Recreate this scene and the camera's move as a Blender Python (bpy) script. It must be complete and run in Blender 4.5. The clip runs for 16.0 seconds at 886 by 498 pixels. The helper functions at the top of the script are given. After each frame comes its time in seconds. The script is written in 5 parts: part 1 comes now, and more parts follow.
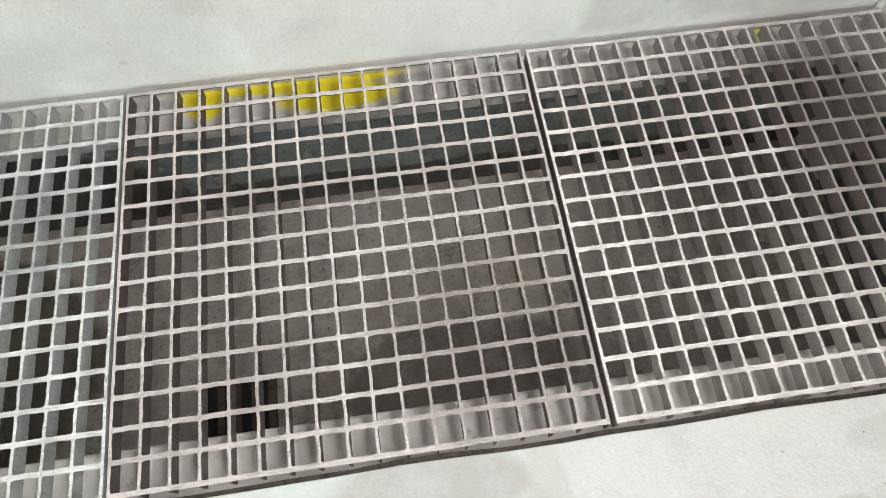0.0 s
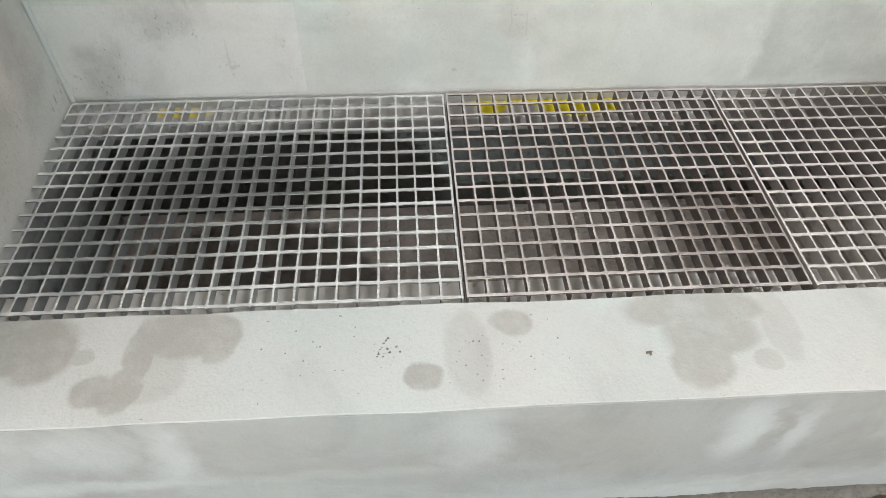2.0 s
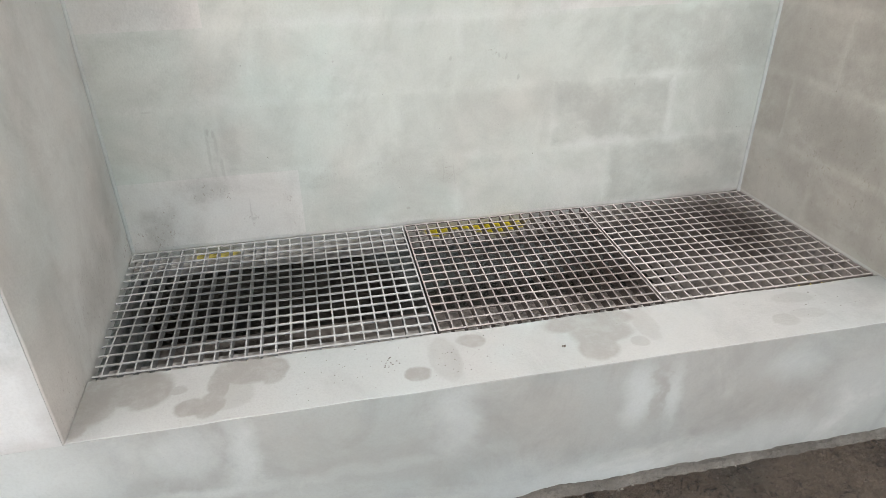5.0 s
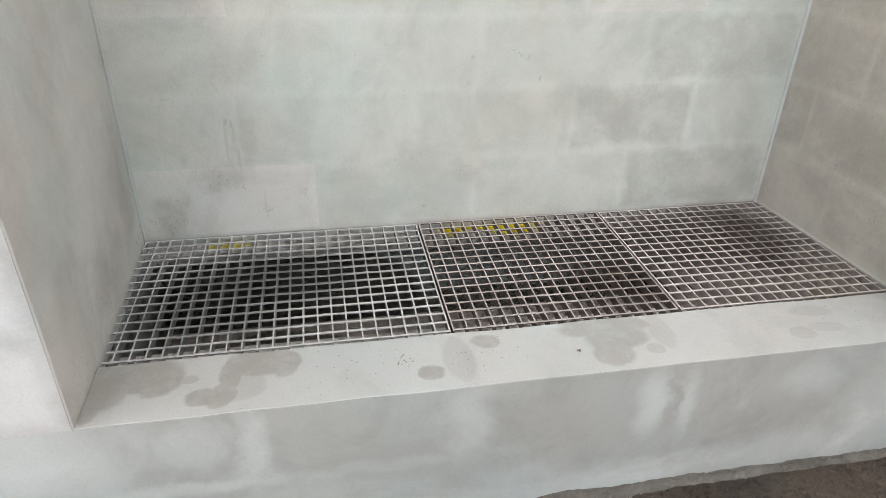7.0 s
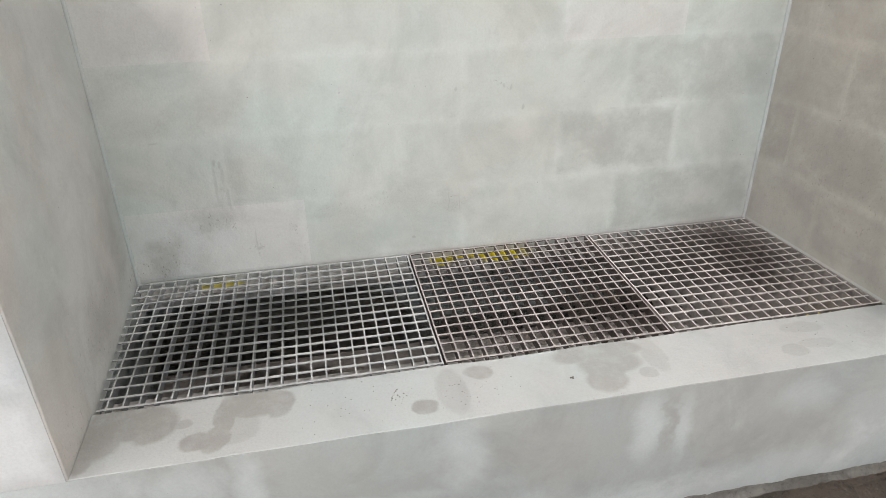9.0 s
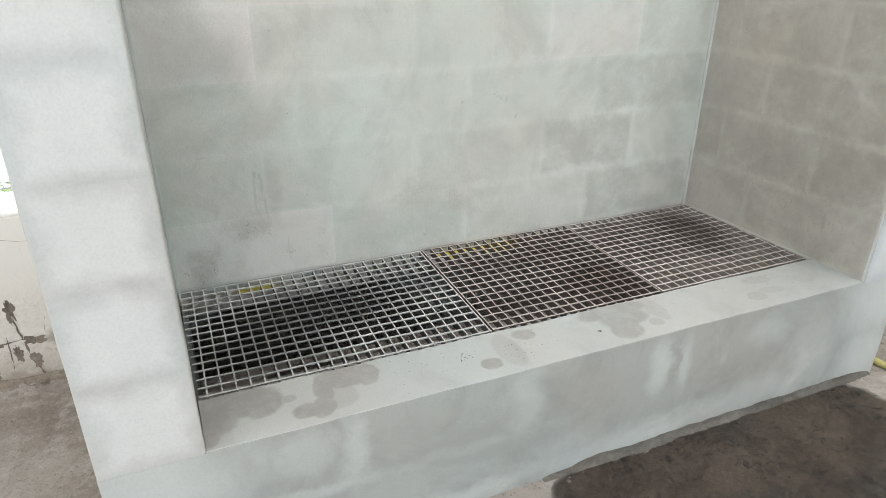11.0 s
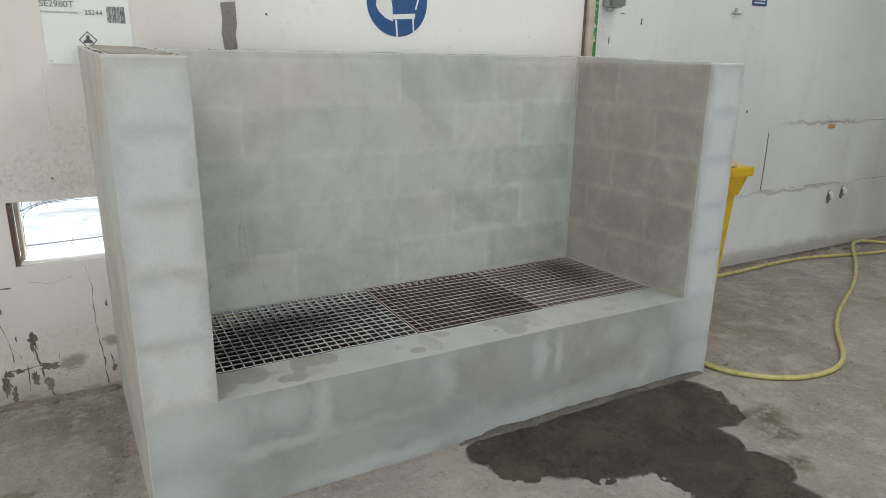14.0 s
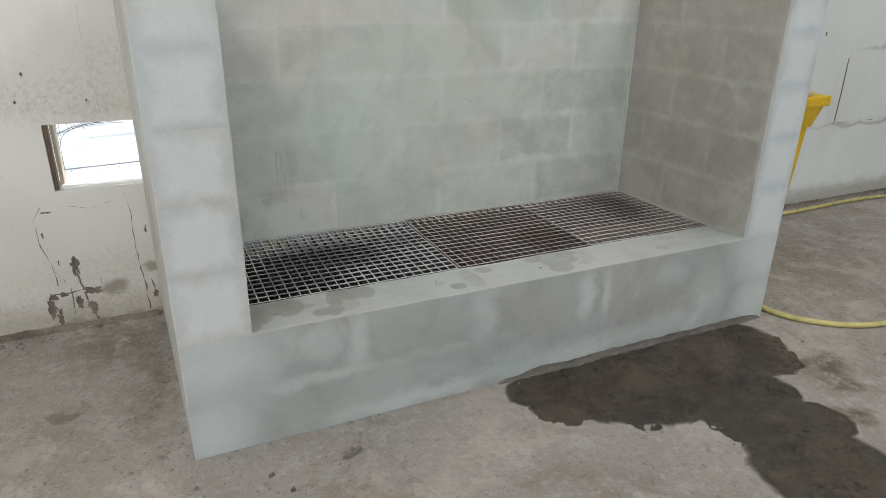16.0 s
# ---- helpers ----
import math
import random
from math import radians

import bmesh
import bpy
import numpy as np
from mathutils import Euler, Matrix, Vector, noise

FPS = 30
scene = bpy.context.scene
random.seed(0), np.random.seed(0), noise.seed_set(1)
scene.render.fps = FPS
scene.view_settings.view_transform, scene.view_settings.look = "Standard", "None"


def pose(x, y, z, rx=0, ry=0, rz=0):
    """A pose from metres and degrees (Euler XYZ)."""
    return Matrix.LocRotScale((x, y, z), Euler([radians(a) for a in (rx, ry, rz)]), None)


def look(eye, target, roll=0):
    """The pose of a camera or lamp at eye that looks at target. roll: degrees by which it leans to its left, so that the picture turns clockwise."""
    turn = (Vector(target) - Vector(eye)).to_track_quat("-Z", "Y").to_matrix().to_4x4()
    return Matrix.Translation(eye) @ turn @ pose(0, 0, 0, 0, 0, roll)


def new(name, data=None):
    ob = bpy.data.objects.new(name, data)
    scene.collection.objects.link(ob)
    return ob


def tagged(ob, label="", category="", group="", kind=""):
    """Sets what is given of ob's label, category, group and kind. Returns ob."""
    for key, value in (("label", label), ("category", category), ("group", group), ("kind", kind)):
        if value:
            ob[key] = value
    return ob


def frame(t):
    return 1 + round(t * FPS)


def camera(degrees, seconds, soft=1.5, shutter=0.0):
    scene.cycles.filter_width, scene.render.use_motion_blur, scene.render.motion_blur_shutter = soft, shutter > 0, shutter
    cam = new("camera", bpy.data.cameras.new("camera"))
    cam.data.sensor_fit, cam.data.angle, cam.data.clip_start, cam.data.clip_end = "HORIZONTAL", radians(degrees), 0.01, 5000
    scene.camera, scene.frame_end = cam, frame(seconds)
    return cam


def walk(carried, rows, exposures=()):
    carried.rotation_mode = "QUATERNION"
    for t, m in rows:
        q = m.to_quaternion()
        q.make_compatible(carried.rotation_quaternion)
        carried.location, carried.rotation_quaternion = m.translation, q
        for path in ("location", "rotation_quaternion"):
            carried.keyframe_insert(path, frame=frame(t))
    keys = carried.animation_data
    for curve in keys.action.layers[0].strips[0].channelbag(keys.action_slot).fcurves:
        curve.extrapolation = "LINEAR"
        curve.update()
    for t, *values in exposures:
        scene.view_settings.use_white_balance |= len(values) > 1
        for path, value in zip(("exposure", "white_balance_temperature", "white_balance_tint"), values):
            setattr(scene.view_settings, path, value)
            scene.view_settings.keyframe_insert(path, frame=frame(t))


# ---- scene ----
cam = camera(67.6, 16.0, soft=0.5)
PATH = [
    (0.0, (0.371, -0.667, 1.215), (0.455, -0.155, 0.023), 1.04),
    (0.3, (0.333, -0.668, 1.197), (0.326, -0.211, -0.02), -2.67),
    (0.5, (0.31, -0.654, 1.201), (0.251, -0.218, -0.023), -5.58),
    (1.0, (0.197, -0.701, 1.243), (0.208, -0.116, 0.082), 3.93),
    (1.5, (-0.012, -0.926, 1.246), (0.132, -0.237, 0.153), 2.71),
    (2.0, (-0.091, -1.238, 1.282), (-0.026, -0.38, 0.307), 1.27),
    (2.5, (-0.14, -1.452, 1.345), (-0.084, -0.479, 0.484), 0.41),
    (3, (-0.261, -1.648, 1.337), (-0.003, -0.037, 0.181), 1.2),
    (3.5, (-0.272, -1.773, 1.36), (0.082, -0.15, 0.247), 2.8),
    (4, (-0.165, -1.84, 1.357), (0.096, -0.203, 0.238), 0.7),
    (4.5, (-0.187, -1.859, 1.377), (0.119, -0.164, 0.36), -0.5),
    (4.7, (-0.223, -1.859, 1.383), (0.11, -0.155, 0.389), -1.1),
    (6.8, (-0.276, -1.839, 1.37), (0.058, -0.134, 0.38), 1.4),
    (7, (-0.279, -1.843, 1.368), (0.057, -0.137, 0.381), 1.4),
    (7.5, (-0.275, -1.846, 1.375), (0.059, -0.139, 0.387), 0.8),
    (8, (-0.271, -1.849, 1.371), (0.054, -0.137, 0.39), 0.6),
    (8.5, (-0.267, -1.841, 1.377), (0.073, -0.133, 0.393), 0.3),
    (9, (-0.251, -1.843, 1.399), (0.09, -0.107, 0.465), -1.0),
    (9.2, (-0.256, -1.862, 1.382), (0.08, -0.115, 0.468), 0.8),
    (11.3, (-0.783, -2.067, 1.443), (0.01, -0.422, 0.629), 2.0),
    (11.4, (-0.768, -2.123, 1.464), (0.065, -0.455, 0.74), 2.4),
    (11.5, (-0.833, -2.158, 1.496), (0.067, -0.494, 0.847), 2.4),
    (12, (-1.063, -2.324, 1.509), (-0.025, -0.714, 0.934), 1.7),
    (12.5, (-1.16, -2.488, 1.504), (-0.16, -0.843, 0.962), 1.3),
    (13, (-1.124, -2.648, 1.463), (-0.181, -0.989, 0.866), 1.3),
    (13.5, (-1.104, -2.718, 1.44), (-0.184, -1.029, 0.891), 0.6),
    (14, (-1.085, -2.718, 1.438), (-0.155, -1.036, 0.884), 0.9),
    (14.5, (-1.075, -2.698, 1.434), (-0.212, -0.994, 0.84), 1.1),
    (15, (-1.053, -2.679, 1.434), (-0.212, -0.972, 0.82), 0.5),
    (15.5, (-1.038, -2.673, 1.434), (-0.198, -0.971, 0.803), 0.5),
    (16, (-1.016, -2.613, 1.408), (-0.238, -0.933, 0.652), 0.8),
]
EXPOSURES = [(0.0, 1.44, 6480, 9), (1.0, 1.47, 6480, 9), (1.5, 1.28, 6500, 10), (2.0, 1.19, 6500, 10), (2.5, 1.1, 6500, 11.5), (3.5, 1.05, 6500, 12), (4.5, 1.08, 6500, 13), (7.0, 1.0, 6500, 13), (9.2, 1.0, 6500, 13), (11.3, 0.88, 6420, 8), (12.0, 0.2, 6420, 7), (12.5, 0.17, 6420, 7), (13.0, 0.14, 6430, 8), (14.0, 0.18, 6420, 8), (15.0, 0.16, 6420, 9), (15.5, 0.2, 6420, 9), (16.0, 0.31, 6410, 8)]
SKY_POWER, DOOR_POWER = (122, 106), 114
walk(cam, [(t, look(e, g, r)) for t, e, g, r in PATH], EXPOSURES)

# ---- world, sun and large lights ----
world = bpy.data.worlds.new("overcast_sky")
scene.world = world
world.use_nodes = True
wnt = world.node_tree
sky = wnt.nodes.new("ShaderNodeTexSky")
sky.sky_type = "NISHITA"
sky.sun_disc = False
sky.sun_elevation = radians(48)
sky.sun_rotation = radians(20)
sky.air_density = 1.0
sky.dust_density = 3.0
wnt.links.new(sky.outputs[0], wnt.nodes["Background"].inputs[0])
wnt.nodes["Background"].inputs[1].default_value = 0.14


def lamp(name, kind, energy, m, color=(1, 1, 1), **more):
    data = bpy.data.lights.new(name, kind)
    data.energy, data.color = energy, color
    if "size" in more:
        data.shape, data.size, data.size_y = "RECTANGLE", more["size"], more["size_y"]
    if "angle" in more:
        data.angle = radians(more["angle"])
    ob = new(name, data)
    ob.matrix_basis = m
    return ob


lamp("sun", "SUN", 5.0, look((3, 9, 11), (0, 0, 0)), (1.0, 0.96, 0.9), angle=3.0)
ROOF = 4.6
SKYLIGHTS = ((-3.2, -3.0), (2.6, -3.0))  # centre x, y of each roof opening
for (sx, sy), power in zip(SKYLIGHTS, SKY_POWER):
    lamp("skylight_daylight", "AREA", power, look((sx, sy, ROOF - 0.02), (sx, sy, 0)), (1.0, 0.985, 0.95), size=1.3, size_y=6.6)
# daylight through the open hall door behind the camera
lamp("door_daylight", "AREA", DOOR_POWER, look((-1.2, -7.45, 1.9), (-0.2, 0, 0.9)), (0.93, 0.97, 1.0), size=4.4, size_y=3.4)


# ---- materials ----
class Mat:
    """A small builder of node materials on world-space positions."""

    def __init__(self, name, rough=0.8, metal=0.0, spec=0.5):
        self.m = bpy.data.materials.new(name)
        self.m.use_nodes = True
        self.nt = self.m.node_tree
        self.b = self.nt.nodes["Principled BSDF"]
        self.b.inputs["Roughness"].default_value = rough
        self.b.inputs["Metallic"].default_value = metal
        self.b.inputs["Specular IOR Level"].default_value = spec
        self.pos = self.nt.nodes.new("ShaderNodeNewGeometry").outputs["Position"]

    def put(self, sock, v):
        if hasattr(v, "is_output"):
            self.nt.links.new(v, sock)
        elif isinstance(v, tuple) and len(v) == 3 and sock.type == "RGBA":
            sock.default_value = (*v, 1)
        else:
            sock.default_value = v

    def noise(self, scale, detail=4.0, rough=0.55, vec=None, stretch=None, dist=0.0):
        n = self.nt.nodes.new("ShaderNodeTexNoise")
        n.inputs["Scale"].default_value = scale
        n.inputs["Detail"].default_value = detail
        n.inputs["Roughness"].default_value = rough
        n.inputs["Distortion"].default_value = dist
        v = vec or self.pos
        if stretch:
            v = self.vec("MULTIPLY", v, stretch)
        self.nt.links.new(v, n.inputs["Vector"])
        return n

    def vec(self, op, a, b):
        n = self.nt.nodes.new("ShaderNodeVectorMath")
        n.operation = op
        self.put(n.inputs[0], a)
        self.put(n.inputs[1], b)
        return n.outputs["Value"] if op in ("LENGTH", "DISTANCE", "DOT_PRODUCT") else n.outputs["Vector"]

    def math(self, op, a, b=0.0, clamp=False):
        n = self.nt.nodes.new("ShaderNodeMath")
        n.operation, n.use_clamp = op, clamp
        self.put(n.inputs[0], a)
        self.put(n.inputs[1], b)
        return n.outputs[0]

    def ramp(self, v, lo, hi, to0=0.0, to1=1.0):
        n = self.nt.nodes.new("ShaderNodeMapRange")
        n.interpolation_type = "SMOOTHSTEP"
        for i, x in enumerate((v, lo, hi, to0, to1)):
            self.put(n.inputs[i], x)
        return n.outputs[0]

    def mix(self, f, a, b, mode="MIX"):
        n = self.nt.nodes.new("ShaderNodeMix")
        n.data_type, n.blend_type = "RGBA", mode
        self.put(n.inputs[0], f)
        self.put(n.inputs[6], a)
        self.put(n.inputs[7], b)
        return n.outputs[2]

    def patches(self, spots, wob=0.05, scale=9.0, edge=0.12):
        """A mask of worn-shaped ellipses: spots of (x, y, z, rx, ry, rz, strength)."""
        n = self.noise(scale, 5.0, 0.6)
        off = self.vec("MULTIPLY", self.vec("SUBTRACT", n.outputs["Color"], (0.5, 0.5, 0.5)), (2 * wob, 2 * wob, 2 * wob))
        p = self.vec("ADD", self.pos, off)
        out = None
        for x, y, z, rx, ry, rz, s in spots:
            d = self.vec("LENGTH", self.vec("MULTIPLY", self.vec("SUBTRACT", p, (x, y, z)), (1 / rx, 1 / ry, 1 / rz)), (0, 0, 0))
            k = self.ramp(d, 1 + edge, 1 - edge, 0.0, s)
            out = k if out is None else self.math("MAXIMUM", out, k)
        return out

    def thinness(self):
        """How thin the whitewash lies on a block: the block's own colour value, 0 to 1."""
        return self.math("MULTIPLY", self.nt.nodes.new("ShaderNodeObjectInfo").outputs["Color"], 1.0)

    def bump(self, *layers):
        """layers of (height, distance in metres)."""
        last = None
        for h, d in layers:
            n = self.nt.nodes.new("ShaderNodeBump")
            n.inputs["Strength"].default_value = 1.0
            n.inputs["Distance"].default_value = d
            self.nt.links.new(h, n.inputs["Height"])
            if last:
                self.nt.links.new(last, n.inputs["Normal"])
            last = n.outputs[0]
        self.nt.links.new(last, self.b.inputs["Normal"])
        return self

    def color(self, c):
        self.put(self.b.inputs["Base Color"], c)
        return self

    def rough(self, r):
        self.put(self.b.inputs["Roughness"], r)
        return self


def coat(name, tone, warm, cool, block=False, stains=(), damp=0.25, crisp=0.55, wob=0.09, smears=(), rub=0.3, axis="X", centre=0.0, depth=0.62):
    """Thin whitewash over concrete blocks: clouded, with patches of damp and grime."""
    k = Mat(name, 0.75, spec=0.35)
    c = k.mix(k.ramp(k.noise(1.7, 3).outputs["Fac"], 0.42, 0.66), tone, warm)
    c = k.mix(k.ramp(k.noise(2.3, 3, vec=k.vec("ADD", k.pos, (7.3, 1.1, 4.2))).outputs["Fac"], 0.46, 0.68), c, cool)
    brush = k.noise(4.5, 6, 0.65, stretch=(1, 1, 0.8), dist=0.8).outputs["Fac"]
    c = k.mix(k.ramp(brush, 0.42, 0.72, 0, damp), c, tuple(0.6 * v for v in warm))
    cloud = k.noise(2.6, 6, 0.66, vec=k.vec("ADD", k.pos, (4.9, 2.3, 7.7)), dist=0.6).outputs["Fac"]
    c = k.mix(k.ramp(cloud, 0.46, 0.66, 0, 0.34), c, tuple(0.62 * v for v in warm))
    if block:
        sep = k.nt.nodes.new("ShaderNodeSeparateXYZ")
        k.nt.links.new(k.nt.nodes.new("ShaderNodeTexCoord").outputs["Generated"], sep.inputs[0])
        g, h = sep.outputs[axis], sep.outputs["Z"]
        along = k.math("MULTIPLY", k.math("MINIMUM", g, k.math("SUBTRACT", 1.0, g)), 0.2 if centre else 0.46)
        up = k.math("MULTIPLY", k.math("MINIMUM", h, k.math("SUBTRACT", 1.0, h)), 0.2)
        ragged_edge = k.math("MULTIPLY", k.math("SUBTRACT", k.noise(13, 5, 0.65).outputs["Fac"], 0.5), 0.075)
        inside = k.ramp(k.math("ADD", k.math("MINIMUM", along, up), ragged_edge), -0.006, 0.03 if not centre else 0.05)
        thin = k.ramp(k.noise(9.0, 7, 0.7, vec=k.vec("ADD", k.pos, (3.1, 9.7, 1.2))).outputs["Fac"], 0.34, 0.66, 0.35, 1.15)
        shade = k.math("MULTIPLY", k.math("MULTIPLY", k.thinness(), thin), inside)
        c = k.mix(k.math("MULTIPLY", shade, 0.3 if centre else depth), c, tuple(0.62 * v for v in warm))
        if not centre:
            joint = k.math("MULTIPLY", k.math("SUBTRACT", 1.0, inside), k.ramp(k.noise(5, 3, vec=k.vec("ADD", k.pos, (2.2, 5.1, 6.3))).outputs["Fac"], 0.45, 0.64))
            c = k.mix(k.math("MULTIPLY", joint, 0.24), c, tuple(min(0.62, 1.3 * v) for v in tone))
        if centre:
            c = k.mix(k.math("MULTIPLY", inside, centre), c, (0.63, 0.65, 0.645))
    white = k.noise(3.2, 6, 0.62, vec=k.vec("ADD", k.pos, (1.7, 4.4, 8.8)), dist=0.7).outputs["Fac"]
    c = k.mix(k.ramp(white, 0.54, 0.74, 0, rub), c, (0.60, 0.60, 0.575))
    if smears:
        c = k.mix(k.math("MULTIPLY", k.patches(smears, 0.045, 9, 0.75), 0.65), c, (0.56, 0.60, 0.595))
    grime = k.noise(30, 7, 0.75).outputs["Fac"]
    c = k.mix(k.ramp(grime, 0.6, 0.78, 0, 0.25), c, (0.29, 0.27, 0.24))
    grain = k.noise(170, 5, 0.7).outputs["Fac"]
    c = k.mix(k.ramp(grain, 0.42, 0.64, 0, 0.09), c, (0.2, 0.19, 0.175))
    specks = k.noise(95, 3, 0.5).outputs["Fac"]
    c = k.mix(k.ramp(specks, 0.765, 0.79, 0, 0.75), c, (0.10, 0.09, 0.08))
    if stains:
        w = k.math("MULTIPLY", k.patches(stains, wob, 9, crisp), k.ramp(k.noise(24, 5, 0.7).outputs["Fac"], 0.3, 0.62, 0.65, 1.0))
        c = k.mix(w, c, (0.27, 0.255, 0.23))
    if stains is WALL_GRIME:
        fleck = k.ramp(k.noise(95, 7, 0.8, stretch=(1, 1, 0.6)).outputs["Fac"], 0.56, 0.64)
        zone = k.patches(WALL_FLECKS, 0.05, 9, 0.7)
        c = k.mix(k.math("MULTIPLY", k.math("MULTIPLY", fleck, zone), 0.85), c, (0.2, 0.165, 0.13))
        c = k.mix(k.patches(WALL_DRIPS, 0.006, 40, 0.5), c, (0.2, 0.185, 0.165))
    stipple = k.noise(190, 4, 0.6).outputs["Fac"]
    wave = k.noise(14, 4, 0.5).outputs["Fac"]
    k.color(c).bump((wave, 0.004), (k.noise(60, 5, 0.6).outputs["Fac"], 0.0011), (stipple, 0.0009))
    return k.m


SILL_STAINS = [
    (-0.705, -0.632, 0.405, 0.085, 0.055, 0.05, 0.8),
    (-0.66, -0.655, 0.405, 0.048, 0.05, 0.05, 0.8),
    (-0.765, -0.655, 0.405, 0.045, 0.085, 0.05, 0.75),
    (-0.785, -0.73, 0.405, 0.025, 0.04, 0.05, 0.7),
    (-0.562, -0.722, 0.405, 0.042, 0.026, 0.05, 0.8),
    (-0.525, -0.722, 0.405, 0.032, 0.04, 0.05, 0.75),
    (-0.515, -0.665, 0.405, 0.024, 0.07, 0.05, 0.75),
    (-0.455, -0.625, 0.405, 0.075, 0.045, 0.05, 0.75),
    (-0.4, -0.635, 0.405, 0.036, 0.042, 0.05, 0.75),
    (-0.485, -0.7, 0.405, 0.05, 0.05, 0.05, 0.35),
    (-0.6, -0.66, 0.405, 0.02, 0.012, 0.05, 0.5),
    (-0.073, -0.72, 0.405, 0.029, 0.026, 0.05, 0.75),
    (0.069, -0.628, 0.405, 0.034, 0.024, 0.05, 0.7),
    (-0.005, -0.68, 0.405, 0.035, 0.075, 0.05, 0.32),
    (0.37, -0.615, 0.405, 0.115, 0.042, 0.05, 0.66),
    (0.385, -0.665, 0.405, 0.078, 0.05, 0.05, 0.66),
    (0.36, -0.715, 0.405, 0.05, 0.045, 0.05, 0.66),
    (0.5, -0.65, 0.405, 0.028, 0.075, 0.05, 0.28),
    (0.46, -0.722, 0.405, 0.02, 0.02, 0.05, 0.4),
    (0.93, -0.635, 0.405, 0.06, 0.022, 0.05, 0.28),
    (0.845, -0.715, 0.405, 0.034, 0.024, 0.05, 0.38),
    (0.92, -0.7, 0.405, 0.05, 0.018, 0.05, 0.22),
]
WALL_DRIPS = [
    (-0.545, 0, 0.702, 0.004, 0.1, 0.06, 0.2),
    (-0.523, 0, 0.721, 0.0045, 0.1, 0.035, 0.18),
    (-0.515, 0, 0.641, 0.005, 0.1, 0.03, 0.22),
    (-0.457, 0, 0.503, 0.0025, 0.1, 0.035, 0.22),
    (-0.452, 0, 0.476, 0.007, 0.1, 0.005, 0.29),
    (-0.54, 0, 0.754, 0.004, 0.1, 0.012, 0.32),
    (-0.526, 0, 0.747, 0.004, 0.1, 0.012, 0.29),
    (-0.686, 0, 0.824, 0.012, 0.1, 0.003, 0.18),
    (0.361, 0, 0.851, 0.004, 0.1, 0.009, 0.29),
    (0.301, 0, 0.918, 0.003, 0.1, 0.008, 0.25),
    (0.323, 0, 0.914, 0.003, 0.1, 0.009, 0.22),
    (0.158, 0, 0.918, 0.004, 0.1, 0.006, 0.25),
    (0.133, 0, 0.573, 0.0018, 0.1, 0.03, 0.18),
    (0.167, 0, 0.566, 0.0018, 0.1, 0.03, 0.18),
    (0.15, 0, 0.585, 0.014, 0.1, 0.0018, 0.18),
    (-0.174, 0, 0.928, 0.003, 0.1, 0.003, 0.32),
    (0.019, 0, 0.459, 0.006, 0.1, 0.004, 0.32),
    (0.971, 0, 0.471, 0.004, 0.1, 0.004, 0.18),
    (1.23, -0.6, 0.55, 0.1, 0.006, 0.035, 0.25),
    (1.215, -0.42, 0.47, 0.1, 0.02, 0.004, 0.18),
    (1.21, -0.28, 0.58, 0.1, 0.006, 0.03, 0.14),
    (1.225, -0.5, 0.62, 0.1, 0.005, 0.03, 0.14),
]
WALL_FLECKS = [
    (-0.584, 0, 0.59, 0.05, 0.1, 0.03, 1),
    (-0.513, 0, 0.567, 0.02, 0.1, 0.02, 1),
    (-0.701, 0, 0.482, 0.03, 0.1, 0.06, 1),
    (-0.725, 0, 0.437, 0.05, 0.1, 0.04, 0.8),
    (-0.794, 0, 0.439, 0.05, 0.1, 0.03, 1),
    (-0.452, 0, 0.476, 0.02, 0.1, 0.03, 0.7),
    (-0.334, 0, 0.495, 0.03, 0.1, 0.05, 0.5),
    (0.301, 0, 0.914, 0.03, 0.1, 0.03, 0.5),
    (0.149, 0, 0.572, 0.04, 0.1, 0.04, 0.5),
    (-0.067, 0, 0.59, 0.3, 0.1, 0.03, 0.3),
    (1.21, -0.4, 0.65, 0.12, 0.25, 0.15, 0.6),
    (1.23, -0.62, 0.5, 0.12, 0.12, 0.1, 0.6),
    (1.2, -0.12, 0.5, 0.1, 0.12, 0.09, 0.5),
    (-0.82, -0.3, 0.5, 0.08, 0.3, 0.1, 0.5),
    (-0.8, -0.68, 0.45, 0.08, 0.1, 0.06, 0.6),
]
WALL_GRIME = [
    (-0.81, -0.12, 0.62, 0.06, 0.09, 0.16, 0.4), (-0.81, -0.3, 0.5, 0.06, 0.12, 0.08, 0.35), (-0.81, -0.5, 0.92, 0.06, 0.1, 0.2, 0.28), (-0.81, -0.62, 0.6, 0.06, 0.08, 0.14, 0.25),
    (-0.72, 0, 0.47, 0.05, 0.05, 0.06, 0.5), (-0.58, 0, 0.60, 0.06, 0.05, 0.05, 0.45), (0.13, 0, 0.57, 0.03, 0.05, 0.04, 0.2),
    (-0.5, 0, 0.7, 0.03, 0.05, 0.09, 0.25), (1.21, -0.34, 0.72, 0.1, 0.14, 0.09, 0.6), (1.21, -0.18, 0.60, 0.1, 0.10, 0.07, 0.4),
    (1.21, -0.55, 0.66, 0.1, 0.09, 0.12, 0.5), (1.22, -0.62, 0.47, 0.1, 0.10, 0.07, 0.35), (1.2, -0.1, 0.85, 0.1, 0.1, 0.12, 0.35),
]
